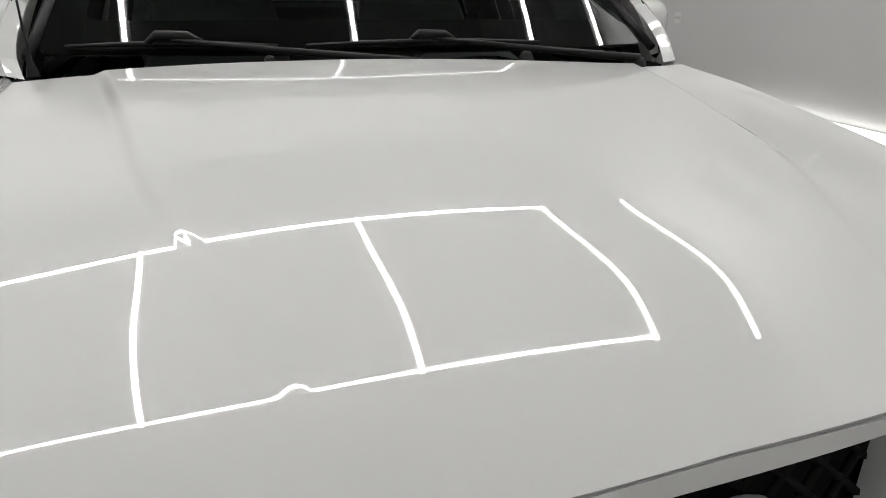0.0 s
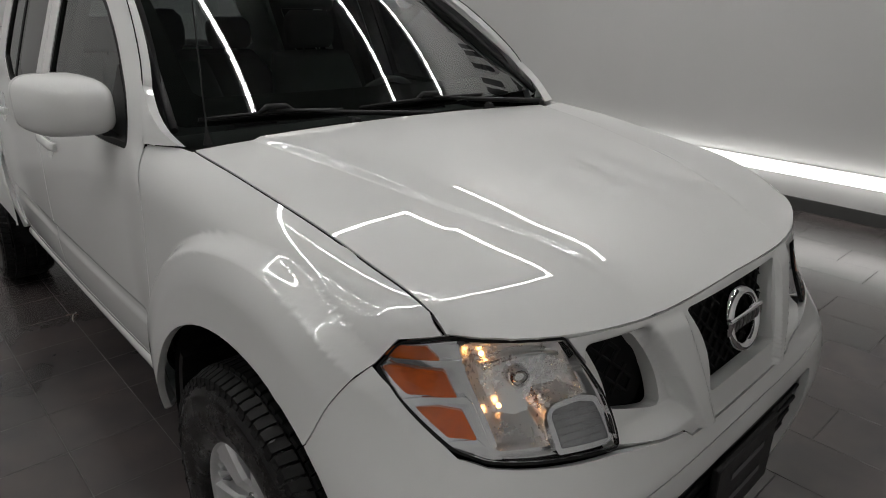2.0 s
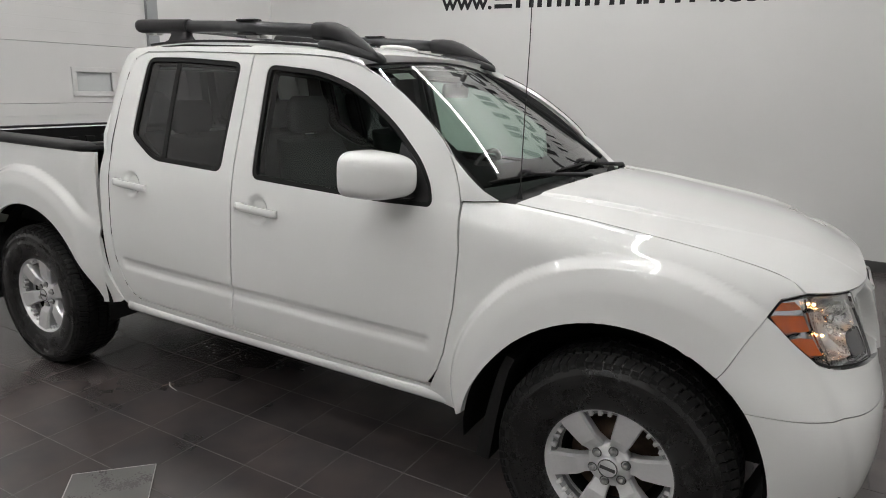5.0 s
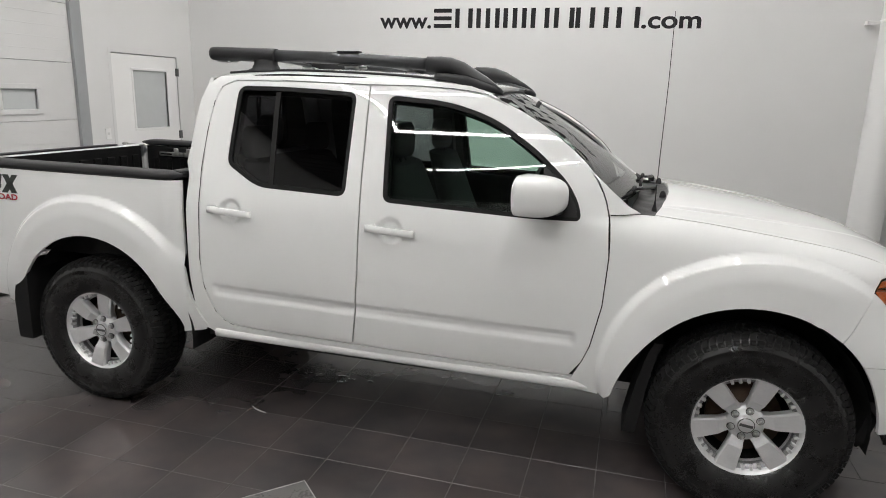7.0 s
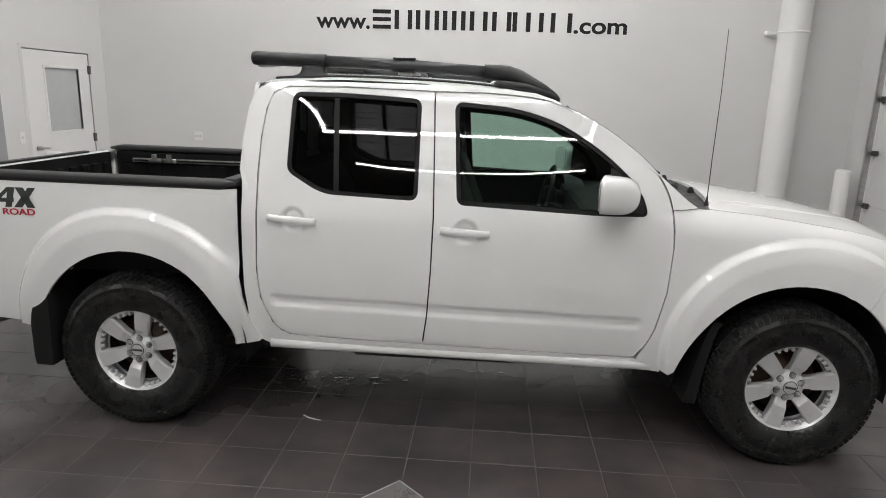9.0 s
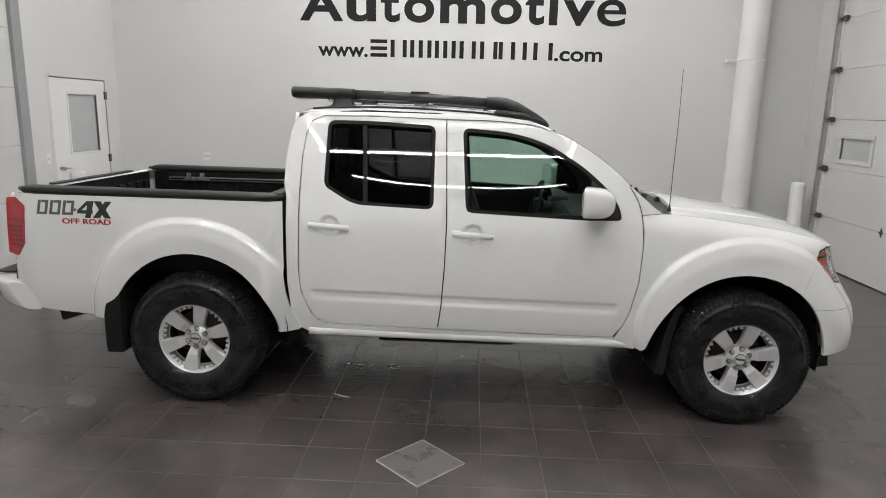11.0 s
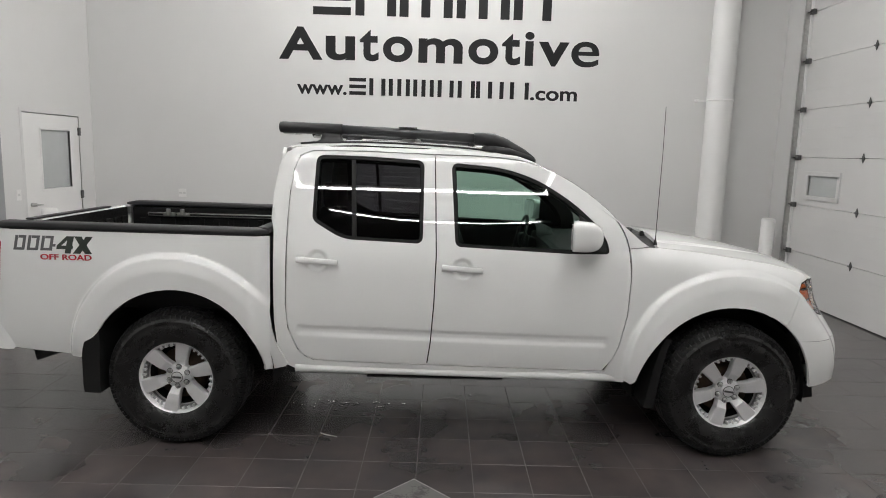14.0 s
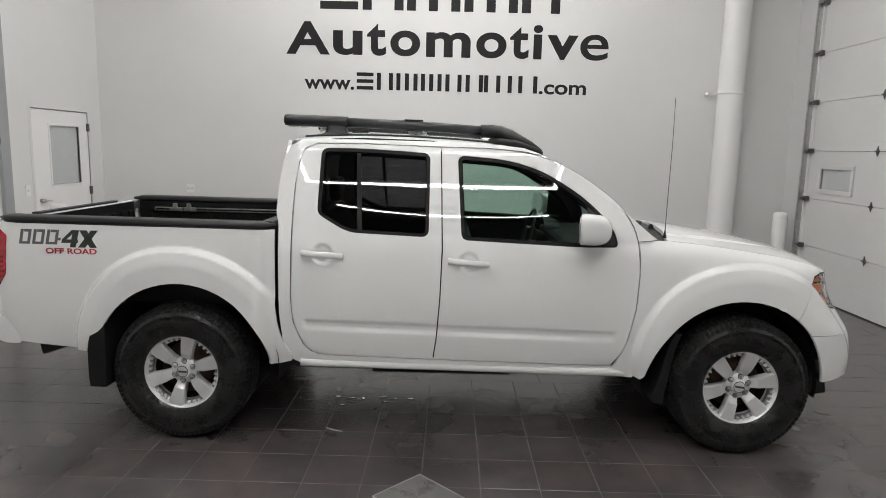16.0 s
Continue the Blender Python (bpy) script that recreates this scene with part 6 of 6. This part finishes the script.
# ---- roof rack ----
for s in (-1, 1):
    rk = part("roof_rack_rail", bmesh.new(), M_RACK, truck, "charcoal tubular roof rack rail")
    Y = s * 0.50
    part("rear_sleeve", loft([[(x, Y + 0.036 * k * math.cos(a), 1.853 - 0.018 * (x + 1.08) + 0.034 * k * math.sin(a)) for a in [2 * math.pi * j / 20 for j in range(20)]] for x, k in ((-1.083, 0.75), (-1.078, 0.93), (-1.06, 1), (-0.72, 1), (-0.705, 0.97))]), M_RACK, rk)
    part("tube", tube([(-0.71, Y, 1.846), (-0.3, Y, 1.836), (0.11, Y, 1.814)], 0.029, 18), M_RACKTUBE, rk, "grey satin tube")
    # rear foot
    part("rear_foot", loft([[(-0.77 + (x) * k, Y + s * 0.0 + y * k2, z) for x, y in rounded(0.2, 0.10, 3.5, 20)] for z, k, k2 in ((1.830, 0.62, 0.55), (1.805, 0.6, 0.6), (1.782, 0.72, 0.8), (1.772, 0.98, 1.0), (1.762, 1.05, 1.05))]), M_RACK, rk)
    # front bend running down to the roof edge
    path = [(0.09, 1.813, 0.038), (0.16, 1.812, 0.040), (0.21, 1.806, 0.041), (0.26, 1.786, 0.040), (0.32, 1.757, 0.036), (0.38, 1.733, 0.028), (0.43, 1.712, 0.016), (0.452, 1.702, 0.008)]
    rings = []
    for i, (x, z, r) in enumerate(path):
        tilt = 0.5 if i > 2 else 0.0
        rings.append([(x + r * math.sin(a) * tilt * 0.7, Y - s * 0.0 + s * 0.05 * max(0, x - 0.15) / 0.3 + r * 1.05 * math.cos(a), z + r * math.sin(a)) for a in [2 * math.pi * j / 18 for j in range(18)]])
    part("front_bend", loft(rings), M_RACK, rk)
    ft = [[(0.30 + x * k, Y + s * 0.028 + y * k, 1.752 - 0.30 * (x * k) * (1 if x > 0 else 0.35) + dz) for x, y in rounded(0.33, 0.11, 3.0, 24)] for k, dz in ((1.0, -0.022), (1.0, -0.004), (0.9, 0.008), (0.6, 0.012))]
    part("front_foot", loft(ft), M_RACK, rk)
    bm = lathe([(0.0005, 0.004), (0.010, 0.004), (0.010, -0.004)], 12, axis="z")
    bmesh.ops.translate(bm, verts=bm.verts, vec=(0.375, Y + s * 0.045, 1.738))
    part("foot_bolt", bm, M_JAMB, rk)
    for dz in (-0.031, 0.031):
        part("clip_plate", loft([[(-0.31 + dx, Y + 0.026 * p, 1.837 + dz + 0.004 * q) for p, q in rounded(2, 2, 4, 12)] for dx in (-0.055, -0.05, 0.05, 0.055)]), M_RACK, rk, "black clip plate on the tube")
for x, zz in ((-0.31, 1.822), (-1.03, 1.845)):
    cb = part("roof_rack_crossbar", loft([[(x + 0.022 * p, y, zz + 0.009 * q - 0.012 * (y / 0.5) ** 2 + 0.006) for p, q in rounded(2, 2, 3, 14)] for y in [-0.49 + 0.98 * k / 10 for k in range(11)]]), M_RACKTUBE, truck, "slim grey roof rack crossbar")
    for y in (-0.46, 0.46):
        bm = box(x - 0.035, x + 0.035, y - 0.03, y + 0.03, zz - 0.034, zz - 0.012, 0.008)
        add_tube(bm, [(x + 0.03, y, zz - 0.022), (x + 0.075, y, zz - 0.028)], [0.012, 0.006], 8)
        part("crossbar_cleat", bm, M_STEEL, cb, "silver tie-down cleat")
for s in (-1, 1):
    part("roof_ditch_moulding", loft([[(x, s * (0.535 + 0.012 * p), roof_skin(x, 0.535)[2] + 0.004 + 0.006 * q) for p, q in rounded(2, 2, 3, 10)] for x in [-0.95 + 1.2 * k / 16 for k in range(17)]]), M_RACK, truck, "black roof moulding")
# slim map light bump on the roof
part("roof_air_dam", loft([[(0.16 + 0.05 * p * k, 0.05 + 0.16 * q * k, roof_skin(0.16, 0)[2] - 0.004 + dz) for p, q in rounded(2, 2, 2.4, 20)] for k, dz in ((1.0, 0.0), (0.9, 0.014), (0.5, 0.022))]), M_PAINT, truck, "white roof antenna cover")


# ---- the body leans a little to its left side, its nose sits a little askew ----
def lean_body(k, skew):
    wheels = [c for c in truck.children if c.name.startswith("wheel") and not c.name.startswith("wheel_well")]
    skip = {o.name for w in wheels for o in (w, *w.children_recursive)}
    done = set()
    for o in truck.children_recursive:
        if o.type != "MESH" or o.name in skip or o.data.name in done or not len(o.data.vertices):
            continue
        if any(abs(a - b) > 1e-6 for r, q in zip(o.matrix_basis, Matrix()) for a, b in zip(r, q)):
            continue
        done.add(o.data.name)
        me = o.data
        ko = 0.0 if o.name == "hood" else k
        soft = me.has_custom_normals
        nr = [c.vector.copy() for c in me.corner_normals] if soft else None
        at = [me.vertices[l.vertex_index].co.copy() for l in me.loops] if soft else None
        for v in me.vertices:
            y = v.co.y + 0.1
            v.co.z -= ko * 0.5 * (y + math.hypot(y, 0.12)) * ease(0.5, 1.0, v.co.z)
            v.co.x -= skew * max(0.0, v.co.y + 0.72) * ease(1.3, 2.1, v.co.x)
        if soft:
            out = []
            for n, c in zip(nr, at):
                y = c.y + 0.1
                g = ko * 0.5 * (1 + y / math.hypot(y, 0.12)) * ease(0.5, 1.0, c.z)
                out.append(Vector((n.x, n.y + g * n.z, n.z)).normalized())
            me.normals_split_custom_set([tuple(n) for n in out])


lean_body(0.007, 0.022)

# ---- small things on the floor ----
sh = thing("loose_sheet", "thin grey rigid sheet lying askew on the tiles", "sheet")
sh.matrix_basis = pose(-0.2, -1.475, 0.001, 0, 0, 46)
part("sheet_face", box(-0.158, 0.158, -0.158, 0.158, 0.0, 0.006, 0.0008), M_SHEETMAT, sh)
for y0, y1, x0, x1 in ((-0.1615, -0.158, -0.1615, 0.1615), (-0.158, 0.158, -0.1615, -0.158), (0.158, 0.1605, -0.1605, 0.1605), (-0.158, 0.158, 0.158, 0.1605)):
    part("sheet_edge", box(x0, x1, y0, y1, 0.0, 0.0065), M_SHEETEDGE, sh, "pale cut edge")
rng = random.Random(3)
wd = bmesh.new()
for cx, cy, sx, sy, n in ((-0.72, -0.22, 0.26, 0.05, 46), (-0.45, -0.27, 0.05, 0.015, 6), (0.16, 0.0, 0.09, 0.03, 14), (-0.85, -0.30, 0.1, 0.05, 12)):
    for _ in range(n):
        r = rng.uniform(0.003, 0.010) * (1.6 if rng.random() < 0.15 else 1)
        x, y = rng.gauss(cx, sx * 0.6), rng.gauss(cy, sy * 0.7)
        ring = [wd.verts.new((x + r * 1.5 * math.cos(a) * rng.uniform(0.7, 1.2), y + r * math.sin(a) * rng.uniform(0.7, 1.2), 0.0015)) for a in [2 * math.pi * k / 9 for k in range(9)]]
        top = [wd.verts.new(((v.co.x - x) * 0.7 + x, (v.co.y - y) * 0.7 + y, 0.0028)) for v in ring]
        for k in range(9):
            f = wd.faces.new((ring[k], ring[(k + 1) % 9], top[(k + 1) % 9], top[k]))
            f.smooth = True
        f = wd.faces.new(top)
        f.smooth = True
bmesh.ops.recalc_face_normals(wd, faces=wd.faces)
tagged(part("water_drops", wd, M_WATER), "scattered water drops on the dark tiles under the truck", "water", kind="stuff")
tw = thing("dry_twig", "small dry twig lying on the tiles", "twig")
part("stem", tube([(-0.80, -0.71, 0.006), (-0.77, -0.735, 0.008), (-0.735, -0.745, 0.006), (-0.695, -0.752, 0.005)], [0.003, 0.0035, 0.003, 0.0015], 6), M_SHEETEDGE, tw)
part("side_stem", tube([(-0.80, -0.76, 0.005), (-0.785, -0.73, 0.008), (-0.765, -0.71, 0.006)], 0.003, 6), M_TWIG, tw)

# ---- floor tiles, last: the nearest as pieces, the rest joined ----
floor = bpy.data.objects["floor"]
TS, TD = 0.305, 0.311
LANE0, LANE1, ROW0 = -2.025, 1.635, -1.053


def tile_mesh(w, d, gap):
    bm = box(-w / 2 + gap / 2, w / 2 - gap / 2, -d / 2 + gap / 2, d / 2 - gap / 2, -0.008, 0.0)
    top = [e for e in bm.edges if all(v.co.z > -0.001 for v in e.verts)]
    bmesh.ops.bevel(bm, geom=top, offset=0.001, segments=1, affect="EDGES")
    me = bpy.data.meshes.new("tile")
    bm.to_mesh(me)
    bm.free()
    me.materials.append(M_TILE)
    return me


# square tiles in the lane that the truck was driven along, long ones in running bond round it
SQUARE, LONG = tile_mesh(TS, TD, 0.003), tile_mesh(0.61, TD, 0.0025)
KNOWN = {-1: 0.02, 0: 0.41, 1: 0.205, 2: 0.57, 3: 0.375}
rng = random.Random(11)
V, F = [], []


def lay(x0, x1, y, me, full):
    """One tile, cut to length."""
    k, x, dz = (x1 - x0) / full, (x0 + x1) / 2, rng.uniform(-0.0003, 0.0003)
    if not (XL - 0.3 < x < XR + 0.3) or k < 0.03:
        return
    if -2.7 < x < 2.75 and -2.3 < y < 2.0:
        ob = new("tile", me)
        ob.location = (x, y, dz)
        ob.scale = (k, 1, 1)
        ob.parent = floor
    else:
        n = len(V)
        V.extend([Vector((v.co.x * k + x, v.co.y + y, v.co.z + dz)) for v in me.vertices])
        F.extend([tuple(a + n for a in p.vertices) for p in me.polygons])


for j in range(-31, 19):
    y = ROW0 + TD * (j + 0.5)
    if not YF - 0.1 < y < YB + 0.1:
        continue
    right, left = LANE1, LANE0
    if y < 0.19:
        for i in range(12):
            lay(LANE0 + TS * i, LANE0 + TS * (i + 1), y, SQUARE, TS)
    else:
        right = left = 0.012 if j == 4 else rng.uniform(-0.3, 0.3)
    x, cut = right, KNOWN.get(j, rng.uniform(0.05, 0.6)) if y < 0.19 else 0.61
    while x < XR + 0.1:
        lay(x, x + cut, y, LONG, 0.61)
        x, cut = x + cut, 0.61
    x, cut = left, rng.uniform(0.05, 0.6) if y < 0.19 else 0.61
    while x > XL - 0.1:
        lay(x - cut, x, y, LONG, 0.61)
        x, cut = x - cut, 0.61
rest = mesh_part("tile_field", V, F, M_TILE, floor)
tagged(rest, kind="stuff")
part("lane_joints", box(LANE0 - 0.001, LANE1 + 0.001, YF, ROW0 + 4 * TD, -0.004, -0.0008), M_DUSTY, floor, "pale dusty joints between the square tiles")
